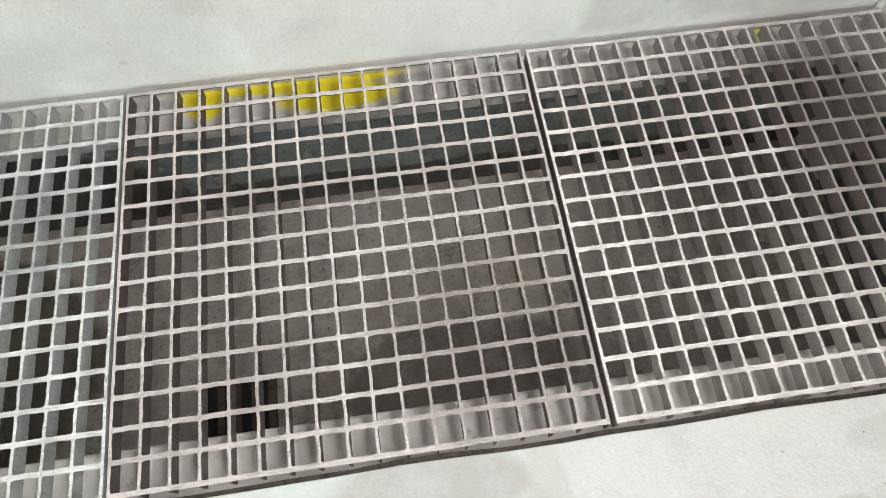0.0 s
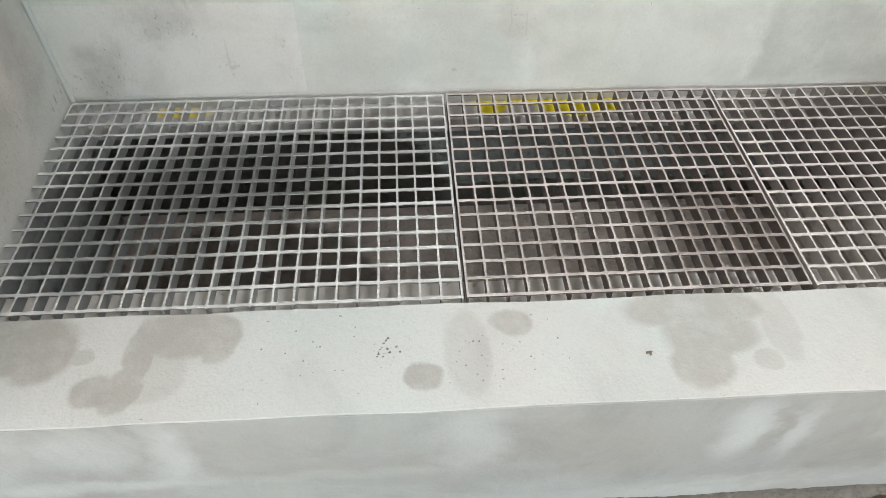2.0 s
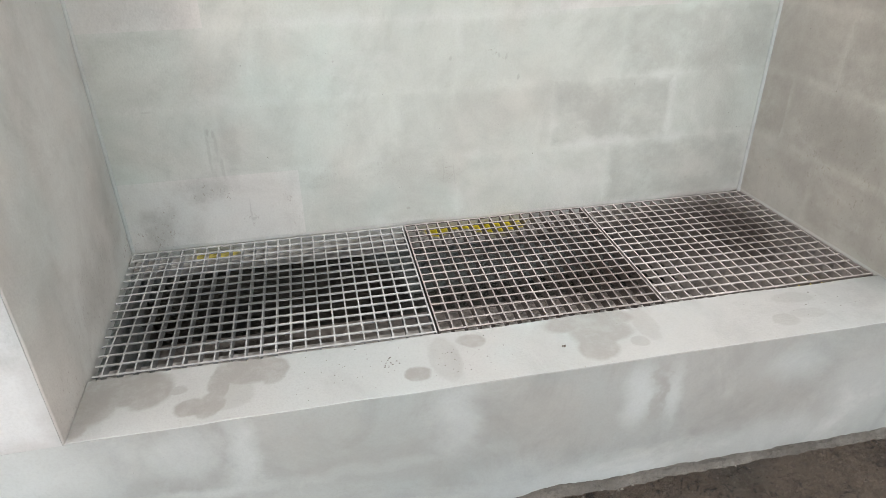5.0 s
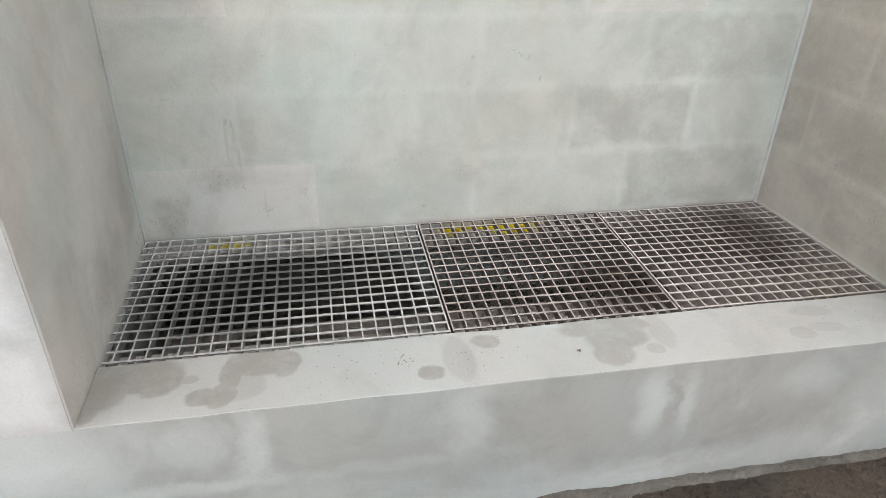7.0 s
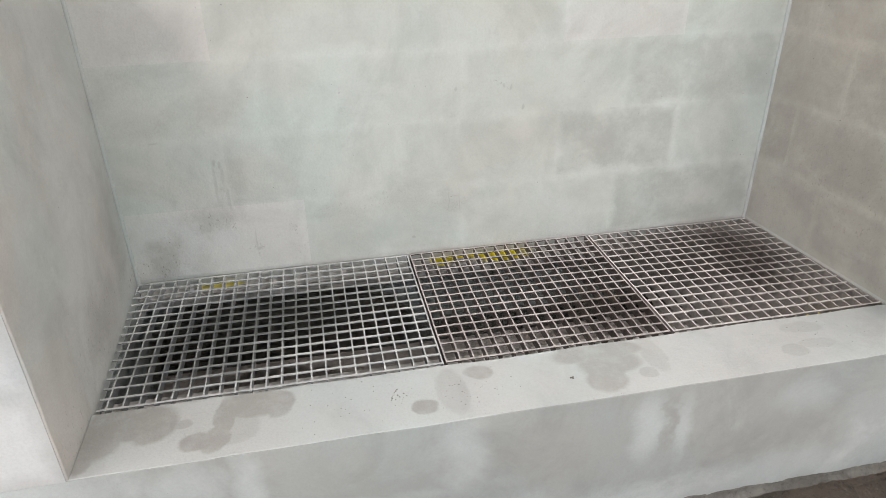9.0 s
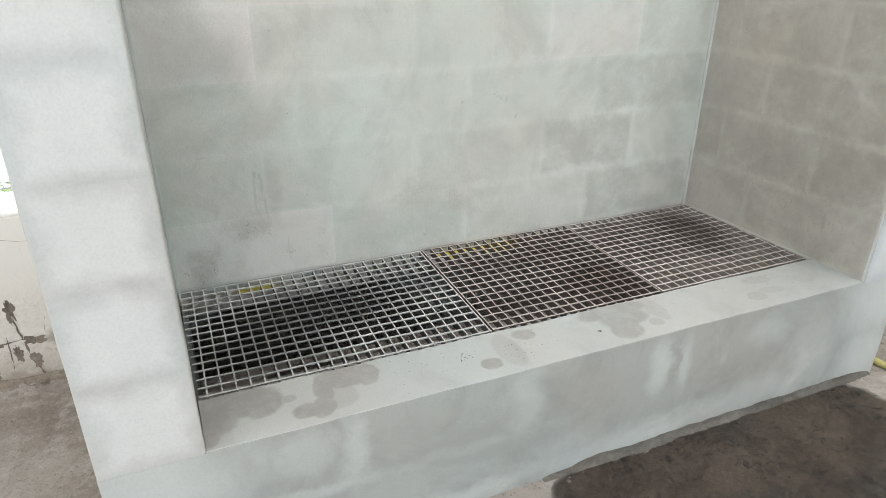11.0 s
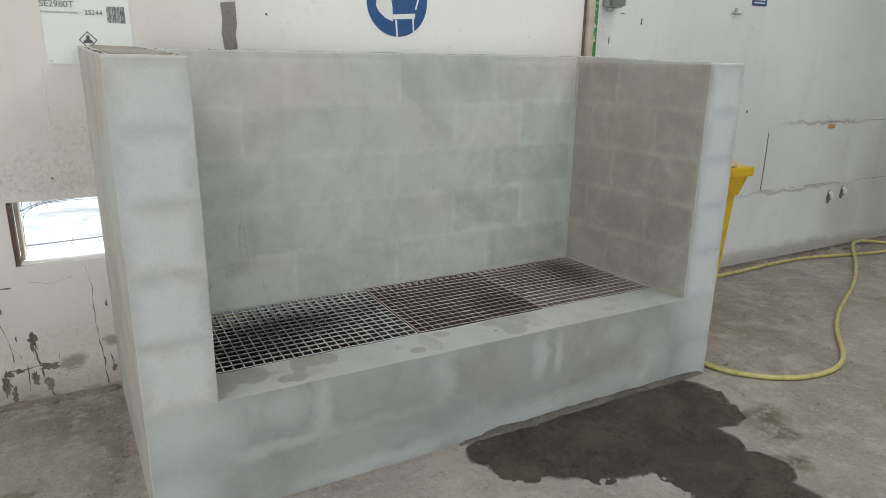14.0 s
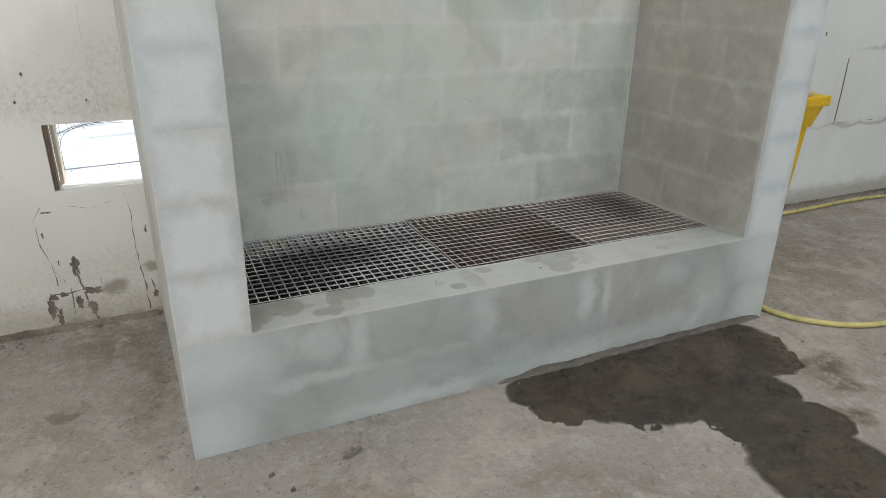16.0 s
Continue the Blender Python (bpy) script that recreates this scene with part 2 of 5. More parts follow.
FRONT_SMEARS = [
    (0, -0.778, 0.3, 0.05, 0.1, 0.1, 0.55),
    (0.44, -0.778, 0.29, 0.035, 0.1, 0.08, 0.8),
    (0.53, -0.778, 0.28, 0.022, 0.1, 0.09, 0.65),
    (0.86, -0.778, 0.32, 0.07, 0.1, 0.05, 0.5),
    (0.3, -0.778, 0.05, 0.3, 0.1, 0.04, 0.5),
    (0.85, -0.778, 0.08, 0.25, 0.1, 0.05, 0.45),
    (1.08, -0.778, 0.19, 0.09, 0.1, 0.1, 0.45),
    (-0.59, -0.778, 0.33, 0.06, 0.1, 0.06, 0.5),
    (-0.47, -0.778, 0.3, 0.03, 0.1, 0.1, 0.65),
    (-0.6, -0.778, 0.2, 0.18, 0.1, 0.02, 0.5),
    (-0.2, -0.778, 0.2, 0.3, 0.1, 0.018, 0.22),
    (-0.25, -0.778, 0.035, 0.3, 0.1, 0.03, 0.6),
    (-0.93, -0.778, 0.34, 0.17, 0.1, 0.14, 0.85),
    (-0.95, -0.778, 0.08, 0.12, 0.1, 0.11, 0.85),
    (1.36, -0.778, 0.34, 0.14, 0.1, 0.16, 1.0),
    (1.36, -0.778, 0.1, 0.12, 0.1, 0.12, 0.85),
    (0.15, -0.778, 0.1, 0.1, 0.1, 0.05, 0.3),
]
FRONT_DAMP = [(0.485, -0.778, 0.29, 0.014, 0.1, 0.08, 0.4), (0.25, -0.778, 0.22, 0.2, 0.1, 0.1, 0.16), (0.8, -0.778, 0.2, 0.2, 0.1, 0.08, 0.2), (-0.25, -0.778, 0.28, 0.2, 0.1, 0.08, 0.2), (-0.65, -0.778, 0.1, 0.14, 0.1, 0.07, 0.14)]
M_COAT = coat("whitewash_over_block", (0.54, 0.546, 0.518), (0.54, 0.513, 0.479), (0.508, 0.546, 0.523), stains=WALL_GRIME, damp=0.42)
M_BLOCK = coat("whitewashed_block", (0.56, 0.562, 0.53), (0.565, 0.54, 0.503), (0.535, 0.566, 0.54), True, stains=WALL_GRIME)
M_BLOCK_LOW = coat("greenish_whitewashed_block", (0.508, 0.537, 0.495), (0.515, 0.515, 0.47), (0.485, 0.54, 0.5), True, stains=WALL_GRIME, damp=0.32)
# right inner wall: browner wash, with that side's shade mixed into the colour
M_BLOCK_WARM = coat("whitewashed_block_right_shade", (0.448, 0.436, 0.394), (0.435, 0.41, 0.363), (0.43, 0.434, 0.394), True, stains=WALL_GRIME, damp=0.45, rub=0.35, axis="Y", depth=0.72)
M_PILLAR = coat("whitewashed_pillar", (0.478, 0.499, 0.497), (0.47, 0.468, 0.456), (0.453, 0.495, 0.501), True, damp=0.25, rub=0.25, centre=0.58)
# pillar whitewash again, tinted for the cool daylight on the right pillar
M_PILLAR_BLUE = coat("whitewashed_pillar_cool_tint", (0.465, 0.503, 0.524), (0.460, 0.470, 0.478), (0.442, 0.499, 0.529), True, damp=0.25, rub=0.25, centre=0.58)
M_SILL = coat("whitewash_sill", (0.455, 0.478, 0.466), (0.457, 0.455, 0.437), (0.432, 0.478, 0.467), stains=SILL_STAINS, damp=0.14, crisp=0.16, wob=0.022)
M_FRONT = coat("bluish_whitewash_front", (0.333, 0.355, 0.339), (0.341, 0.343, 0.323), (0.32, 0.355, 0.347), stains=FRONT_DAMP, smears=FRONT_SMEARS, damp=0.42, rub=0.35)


def grating_mat(name, tone, dark, stains, rust=0.4, metal=0.0):
    k = Mat(name, 0.5, metal, spec=0.5)
    n = k.noise(22, 6, 0.65).outputs["Fac"]
    c = k.mix(k.ramp(n, 0.4, 0.7), tone, tuple(0.7 * v for v in tone))
    streak = k.noise(95, 6, 0.75, stretch=(0.3, 2.4, 1)).outputs["Fac"]
    c = k.mix(k.ramp(streak, 0.52, 0.7, 0, 0.85), c, tuple(min(1, 1.3 * v) for v in tone))
    c = k.mix(k.ramp(streak, 0.47, 0.34, 0, 0.7), c, tuple(0.45 * v for v in tone))
    c = k.mix(k.ramp(k.noise(7, 5, 0.65).outputs["Fac"], 0.58, 0.78, 0, rust), c, (0.23, 0.16, 0.11))
    c = k.mix(k.patches(stains, 0.07, 7, 0.45), c, dark)
    k.color(c).rough(k.ramp(streak, 0.3, 0.7, 0.34, 0.6)).bump((streak, 0.002), (k.noise(300, 3).outputs["Fac"], 0.0004))
    return k.m


# colours of the bars' side faces, darker than the tops of their gratings
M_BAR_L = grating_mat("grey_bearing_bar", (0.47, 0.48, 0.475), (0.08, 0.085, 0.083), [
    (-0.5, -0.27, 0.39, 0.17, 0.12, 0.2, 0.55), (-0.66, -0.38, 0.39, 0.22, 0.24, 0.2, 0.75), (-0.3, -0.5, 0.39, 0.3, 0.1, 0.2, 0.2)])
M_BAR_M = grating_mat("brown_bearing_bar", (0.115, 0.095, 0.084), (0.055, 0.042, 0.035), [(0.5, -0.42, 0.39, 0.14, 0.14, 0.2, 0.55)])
M_BAR_R = grating_mat("beige_bearing_bar", (0.30, 0.268, 0.245), (0.07, 0.054, 0.047), [(1.0, -0.24, 0.39, 0.14, 0.18, 0.2, 0.75), (0.80, -0.2, 0.39, 0.26, 0.18, 0.2, 0.6)])
# dark copy of the left grating's bar colour, painting shade on -x faces
M_BAR_SHADED = grating_mat("shaded_bearing_bar", (0.085, 0.087, 0.085), (0.03, 0.031, 0.03), [(-0.45, -0.3, 0.39, 0.3, 0.2, 0.2, 0.7)], 0.2)
M_GRATE_L = grating_mat("grey_steel_grating", (0.55, 0.55, 0.537), (0.06, 0.062, 0.056), [
    (-0.42, -0.27, 0.39, 0.24, 0.14, 0.2, 0.86), (-0.58, -0.40, 0.39, 0.2, 0.13, 0.2, 0.66), (-0.14, -0.22, 0.39, 0.12, 0.08, 0.2, 0.45)])
M_GRATE_M = grating_mat("beige_steel_grating", (0.46, 0.42, 0.398), (0.13, 0.1, 0.086), [
    (0.48, -0.44, 0.39, 0.14, 0.13, 0.2, 0.6), (0.30, -0.2, 0.39, 0.25, 0.06, 0.2, 0.3), (0.15, -0.45, 0.39, 0.1, 0.08, 0.2, 0.3)])
M_GRATE_R = grating_mat("stained_steel_grating", (0.59, 0.548, 0.523), (0.13, 0.1, 0.087), [
    (1.03, -0.2, 0.39, 0.085, 0.16, 0.2, 0.7), (0.98, -0.3, 0.39, 0.05, 0.08, 0.2, 0.45), (0.8, -0.12, 0.39, 0.18, 0.08, 0.2, 0.15)])


def rough_concrete(name, tone, dark, light, wet=()):
    k = Mat(name, 0.85, spec=0.3)
    c = k.mix(k.ramp(k.noise(1.3, 5, 0.6).outputs["Fac"], 0.36, 0.66), tone, dark)
    c = k.mix(k.ramp(k.noise(5, 8, 0.72, dist=0.4).outputs["Fac"], 0.46, 0.74, 0, 0.8), c, light)
    c = k.mix(k.ramp(k.noise(13, 7, 0.75, dist=0.5).outputs["Fac"], 0.56, 0.74, 0, 0.7), c, tuple(0.5 * v for v in dark))
    c = k.mix(k.ramp(k.noise(60, 8, 0.85).outputs["Fac"], 0.53, 0.62, 0, 0.6), c, tuple(0.45 * v for v in dark))
    c = k.mix(k.ramp(k.noise(27, 7, 0.75).outputs["Fac"], 0.5, 0.68, 0, 0.5), c, light)
    c = k.mix(k.ramp(k.noise(3.1, 6, 0.7, vec=k.vec("ADD", k.pos, (5.0, 2.0, 1.0))).outputs["Fac"], 0.54, 0.68, 0, 0.45), c, tuple(a * b for a, b in zip(dark, (0.85, 0.74, 0.62))))
    c = k.mix(k.ramp(k.noise(2.4, 7, 0.72, vec=k.vec("ADD", k.pos, (1.3, 6.2, 0.0)), dist=0.5).outputs["Fac"], 0.52, 0.62, 0, 0.4), c, tuple(a * b for a, b in zip(light, (1.02, 0.97, 0.93))))
    pits = k.noise(85, 5, 0.7).outputs["Fac"]
    c = k.mix(k.ramp(pits, 0.63, 0.70, 0, 0.55), c, tuple(0.35 * v for v in dark))
    r = 0.88
    if wet:
        brown = k.patches([(1.32, -1.19, 0, 0.1, 0.09, 0.3, 0.9), (1.27, -1.3, 0, 0.08, 0.07, 0.3, 0.8), (1.14, -1.47, 0, 0.06, 0.06, 0.3, 0.9), (-1.2, 0.1, 0, 0.2, 0.16, 0.3, 0.6), (-1.12, -0.25, 0, 0.08, 0.3, 0.3, 0.5), (-1.4, -0.36, 0, 0.06, 0.03, 0.3, 0.6)], 0.1, 9, 0.6)
        brown = k.math("MULTIPLY", brown, k.ramp(k.noise(16, 7, 0.75).outputs["Fac"], 0.34, 0.54))
        c = k.mix(brown, c, (0.115, 0.09, 0.063))
        w = k.patches(wet, 0.035, 9, 0.06)
        mud = k.mix(k.ramp(k.noise(7, 8, 0.78, dist=0.6).outputs["Fac"], 0.36, 0.64), (0.045, 0.036, 0.027), (0.105, 0.084, 0.063))
        mud = k.mix(k.ramp(k.noise(3, 4, 0.6).outputs["Fac"], 0.5, 0.7, 0, 0.6), mud, (0.125, 0.1, 0.076))
        mud = k.mix(k.ramp(k.noise(45, 5, 0.7).outputs["Fac"], 0.55, 0.72, 0, 0.7), mud, (0.018, 0.014, 0.011))
        c = k.mix(k.math("MULTIPLY", w, 0.9), c, mud)
        r = k.ramp(w, 0, 1, 0.88, 0.55)
    h1, h2, h3 = k.noise(6, 6, 0.6).outputs["Fac"], k.noise(38, 6, 0.65).outputs["Fac"], k.noise(210, 3, 0.6).outputs["Fac"]
    relief = [(h1, 0.02), (h2, 0.006), (h3, 0.0015)]
    if wet:
        relief.append((k.math("MULTIPLY", k.noise(24, 8, 0.78, dist=0.5).outputs["Fac"], w), 0.03))
    k.color(c).rough(r).bump(*relief)
    return k.m


WET = [
    (0.28, -0.89, 0, 0.22, 0.12, 0.3, 1.0),
    (0.24, -0.99, 0, 0.15, 0.11, 0.3, 1.0),
    (0.55, -0.98, 0, 0.35, 0.22, 0.3, 1.0),
    (0.9, -0.95, 0, 0.36, 0.26, 0.3, 1.0),
    (1.1, -0.93, 0, 0.23, 0.2, 0.3, 1.0),
    (1.16, -1.06, 0, 0.12, 0.12, 0.3, 1.0),
    (0.6, -1.1, 0, 0.28, 0.15, 0.3, 1.0),
    (0.84, -1.2, 0, 0.24, 0.2, 0.3, 1.0),
    (0.84, -1.38, 0, 0.2, 0.2, 0.3, 1.0),
    (1, -1.43, 0, 0.1, 0.1, 0.3, 1.0),
    (0.79, -1.6, 0, 0.23, 0.22, 0.3, 1.0),
    (0.74, -1.9, 0, 0.22, 0.2, 0.3, 1.0),
]
M_FLOOR = rough_concrete("worn_concrete_floor", (0.311, 0.281, 0.254), (0.231, 0.206, 0.182), (0.439, 0.41, 0.379), WET)
M_PIT = rough_concrete("pit_concrete", (0.365, 0.321, 0.292), (0.26, 0.228, 0.205), (0.42, 0.384, 0.352), [(-0.46, -0.3, 0.085, 0.3, 0.22, 0.3, 0.65), (-0.64, -0.42, 0.085, 0.24, 0.16, 0.3, 0.8), (0.45, -0.42, 0.085, 0.2, 0.1, 0.3, 0.35)])
# first patch is the black wet stain, second paints corner shade along the foot
M_PITWALL = rough_concrete("damp_pit_wall_shaded_foot", (0.264, 0.293, 0.285), (0.146, 0.161, 0.153), (0.338, 0.359, 0.343), [(-0.42, -0.04, 0.18, 0.42, 0.3, 0.2, 0.85), (0.4, -0.04, 0.1, 0.9, 0.3, 0.07, 0.6)])
M_RUBBLE = rough_concrete("rubble", (0.24, 0.22, 0.19), (0.12, 0.105, 0.09), (0.42, 0.40, 0.37))
M_MORTAR_TOP = rough_concrete("brown_mortar", (0.42, 0.38, 0.33), (0.30, 0.265, 0.225), (0.50, 0.465, 0.42))
M_MORTAR = rough_concrete("bare_mortar", (0.25, 0.235, 0.215), (0.17, 0.155, 0.14), (0.31, 0.295, 0.275))


def ledge_mat():
    k = Mat("chalky_ledge", 0.85)
    c = k.mix(k.ramp(k.noise(9, 5).outputs["Fac"], 0.4, 0.66), (0.52, 0.5, 0.475), (0.38, 0.355, 0.33))
    c = k.mix(k.ramp(k.noise(30, 6, 0.7).outputs["Fac"], 0.58, 0.72, 0, 0.7), c, (0.2, 0.18, 0.155))
    paint = k.patches([(0.105, 0.0, 0.372, 0.036, 0.045, 0.05, 1), (0.24, 0.010, 0.372, 0.175, 0.022, 0.05, 1), (0.305, -0.026, 0.372, 0.092, 0.026, 0.05, 1),
                       (-0.58, -0.01, 0.372, 0.07, 0.018, 0.05, 0.7), (1.0, 0.0, 0.372, 0.012, 0.03, 0.05, 0.8), (1.05, -0.54, 0.372, 0.05, 0.02, 0.05, 0.8)], 0.006, 30, 0.2)
    c = k.mix(paint, c, (0.72, 0.58, 0.015))
    k.color(c).bump((k.noise(40, 5).outputs["Fac"], 0.003))
    return k.m


M_LEDGE = ledge_mat()


def hall_wall(name, one, two):
    k = Mat(name, 0.6, spec=0.35)
    c = k.mix(k.ramp(k.noise(0.8, 4).outputs["Fac"], 0.38, 0.68), one, two)
    run = k.noise(3.0, 5, 0.6, stretch=(2.2, 1, 0.35)).outputs["Fac"]
    c = k.mix(k.ramp(run, 0.5, 0.78, 0, 0.35), c, (0.55, 0.52, 0.46))
    # brighter daylight above the basin, painted as a whiter area of wall
    c = k.mix(k.patches([(0.55, 0.32, 1.8, 0.95, 0.3, 0.55, 0.85)], 0.12, 4, 0.5), c, (0.88, 0.88, 0.855))
    dirt = k.noise(7, 7, 0.7).outputs["Fac"]
    c = k.mix(k.ramp(dirt, 0.6, 0.78, 0, 0.45), c, (0.36, 0.32, 0.26))
    c = k.mix(k.ramp(k.noise(55, 4, 0.6).outputs["Fac"], 0.7, 0.76, 0, 0.7), c, (0.16, 0.14, 0.12))
    # the last entry darkens a broad area of wall round x = 4.9
    splash_and_dark_area = [(-2.0, 0.32, -0.02, 1.4, 0.3, 0.16, 0.6), (-1.6, 0.32, 0.3, 0.5, 0.3, 0.3, 0.16), (-1.25, 0.32, 1.05, 0.3, 0.3, 0.2, 0.14), (4.0, 0.32, 0.0, 3.0, 0.3, 0.10, 0.55), (-1.25, 0.32, 0.0, 0.4, 0.3, 0.045, 0.9), (-1.22, 0.32, 0.165, 0.05, 0.3, 0.035, 0.85),
              (-1.06, 0.32, 0.23, 0.035, 0.3, 0.03, 0.8), (-1.5, 0.32, 0.95, 0.25, 0.3, 0.07, 0.14), (-1.15, 0.32, 0.93, 0.16, 0.3, 0.05, 0.2),
              (3.9, 0.32, 1.02, 0.5, 0.3, 0.012, 0.5), (4.3, 0.32, 0.30, 0.28, 0.3, 0.22, 0.28), (3.7, 0.32, 0.53, 0.7, 0.3, 0.012, 0.45), (2.75, 0.32, 0.3, 0.035, 0.3, 0.03, 0.6),
              (4.9, 0.32, 0.5, 0.45, 0.3, 0.6, 0.35)]
    c = k.mix(k.patches(splash_and_dark_area, 0.06, 8, 0.5), c, (0.27, 0.235, 0.19))
    stipple = k.ramp(k.noise(50, 9, 0.88).outputs["Fac"], 0.46, 0.62, 0.0, 0.55)
    where = k.patches([(-1.25, 0.32, 0.97, 0.28, 0.3, 0.10, 0.75), (-1.12, 0.32, 1.10, 0.1, 0.3, 0.12, 0.5), (-1.45, 0.32, 1.5, 0.14, 0.3, 0.14, 0.4), (-1.3, 0.32, 0.08, 0.5, 0.3, 0.12, 0.8), (-1.25, 0.32, 0.2, 0.35, 0.3, 0.14, 0.5),
                       (-2.2, 0.32, 0.06, 0.8, 0.3, 0.08, 0.7), (3.5, 0.32, 0.05, 2.5, 0.3, 0.06, 0.7), (1.62, 0.32, 1.6, 0.05, 0.3, 0.2, 0.5), (3.95, 0.32, 1.02, 0.4, 0.3, 0.03, 0.6), (3.6, 0.32, 0.54, 0.5, 0.3, 0.02, 0.6)], 0.08, 7, 0.6)
    c = k.mix(k.math("MULTIPLY", where, stipple), c, (0.22, 0.185, 0.14))
    k.color(c).bump((k.noise(3.5, 4).outputs["Fac"], 0.008), (k.noise(90, 4).outputs["Fac"], 0.0008))
    return k.m


M_WALL = hall_wall("old_white_wall_paint", (0.72, 0.695, 0.655), (0.645, 0.61, 0.56))
M_WALL_GREY = hall_wall("old_grey_white_wall_paint", (0.68, 0.71, 0.70), (0.60, 0.622, 0.605))


def plain(name, c, rough=0.5, metal=0.0, vary=0.18, scale=30, bump=0.0006):
    k = Mat(name, rough, metal)
    n = k.noise(scale, 5, 0.65).outputs["Fac"]
    k.color(k.mix(k.ramp(n, 0.4, 0.72, 0, 1), c, tuple((1 - vary) * v for v in c))).bump((n, bump))
    return k.m


M_YELLOW = plain("yellow_plastic", (0.62, 0.40, 0.015), 0.4, vary=0.3, scale=12)
M_CLOTH = plain("sandy_cloth", (0.58, 0.45, 0.22), 0.9, vary=0.3, scale=60, bump=0.002)
M_HOSE = plain("yellow_rubber_hose", (0.50, 0.44, 0.17), 0.55, vary=0.35, scale=20)
M_BLUE = plain("blue_sign_paint", (0.02, 0.095, 0.27), 0.45, vary=0.25, scale=70)
M_WHITE = plain("white_sign_paint", (0.78, 0.79, 0.77), 0.45, vary=0.06, scale=70)
M_PAPER = plain("glossy_paper_sleeve", (0.71, 0.72, 0.70), 0.22, vary=0.05, scale=4)
M_INK = plain("grey_print_ink", (0.07, 0.07, 0.07), 0.4, vary=0.2)
M_RED = plain("red_enamel", (0.52, 0.03, 0.025), 0.3, vary=0.2)
M_BLACK = plain("black_rubber", (0.025, 0.025, 0.025), 0.6)
M_PIPE = plain("cream_conduit", (0.52, 0.46, 0.38), 0.5, vary=0.3, scale=10)
k = Mat("chipped_green_paint", 0.5)
k.color(k.mix(k.ramp(k.noise(28, 5, 0.7).outputs["Fac"], 0.52, 0.58), (0.045, 0.24, 0.07), (0.55, 0.56, 0.5)))
M_GREEN = k.m
M_MUD = rough_concrete("wet_mortar_mud", (0.092, 0.075, 0.058), (0.045, 0.036, 0.028), (0.125, 0.103, 0.08))
M_CRUMBLE = rough_concrete("crumbling_mortar", (0.2, 0.17, 0.14), (0.11, 0.09, 0.072), (0.33, 0.29, 0.25))
M_BANK = rough_concrete("damp_grey_mortar", (0.14, 0.131, 0.115), (0.085, 0.078, 0.068), (0.19, 0.18, 0.16))
k = Mat("wet_trodden_mud", 0.6, spec=0.5)
c = k.mix(k.ramp(k.noise(4, 8, 0.75, dist=0.6).outputs["Fac"], 0.40, 0.60), (0.085, 0.062, 0.045), (0.15, 0.116, 0.086))
c = k.mix(k.ramp(k.noise(2.6, 5, 0.65, vec=k.vec("ADD", k.pos, (3.3, 1.9, 0.0))).outputs["Fac"], 0.47, 0.6, 0, 0.7), c, (0.085, 0.08, 0.066))
crumb = k.noise(26, 9, 0.82, dist=1.5).outputs["Fac"]
zone = k.ramp(k.noise(5.5, 4, 0.6, vec=k.vec("ADD", k.pos, (8.1, 0.4, 0.0))).outputs["Fac"], 0.42, 0.56, 0.15, 1.0)
c = k.mix(k.math("MULTIPLY", k.ramp(crumb, 0.52, 0.58), zone), c, (0.022, 0.018, 0.014))
c = k.mix(k.math("MULTIPLY", k.ramp(crumb, 0.45, 0.38), zone), c, (0.165, 0.135, 0.105))
c = k.mix(k.ramp(k.noise(100, 4, 0.6).outputs["Fac"], 0.655, 0.70, 0, 0.8), c, (0.26, 0.225, 0.19))
k.color(c).rough(k.ramp(k.noise(9, 5).outputs["Fac"], 0.35, 0.65, 0.33, 0.75)).bump((crumb, 0.03), (k.noise(160, 4).outputs["Fac"], 0.003))
M_WETMUD = k.m
M_BOX = plain("grey_plastic_box", (0.36, 0.37, 0.36), 0.4)
M_CLEAR = plain("smoky_box_cover", (0.2, 0.21, 0.21), 0.15)
M_RUST = plain("rusty_iron", (0.075, 0.05, 0.035), 0.8, 0.2, vary=0.5, scale=60, bump=0.002)
M_HOLE = plain("dark_drain_hole", (0.006, 0.005, 0.005), 0.9)
M_WOOD = plain("brown_stained_wood", (0.13, 0.085, 0.055), 0.7, vary=0.4, scale=25, bump=0.002)
M_SCRAP = plain("dry_pale_scrap", (0.40, 0.36, 0.32), 0.9, vary=0.5, scale=90, bump=0.002)
M_PALEWOOD = plain("pale_painted_wood", (0.6, 0.52, 0.42), 0.6, vary=0.2)
M_RAIL = plain("pale_metal_rail", (0.24, 0.26, 0.3), 0.5, 0.3)
M_WIRE = plain("grey_wire", (0.10, 0.10, 0.11), 0.5, 0.6)
M_CRACK = plain("crack_dirt", (0.17, 0.142, 0.115), 0.95, vary=0.5, scale=50)
M_DIRT = plain("dark_gap_dirt", (0.115, 0.096, 0.078), 0.95, vary=0.6, scale=70, bump=0.004)
M_FAINT = plain("faint_crack", (0.30, 0.27, 0.23), 0.95, vary=0.6, scale=60)
M_GRAVEL = plain("pale_gravel", (0.47, 0.52, 0.56), 0.9, vary=0.45, scale=2.5, bump=0.01)
M_GRASS = plain("spring_grass", (0.26, 0.36, 0.11), 0.8, vary=0.4, scale=20)
M_ROOF = plain("roof_sheet", (0.5, 0.5, 0.48), 0.7)
M_OCHRE = plain("ochre_chip", (0.5, 0.32, 0.14), 0.8)


# ---- mesh helpers ----
def thing(name, label, category, at=(0, 0, 0), group="", kind=""):
    ob = new(name)
    ob.empty_display_size = 0.1
    ob.location = at
    return tagged(ob, label, category, group, kind)


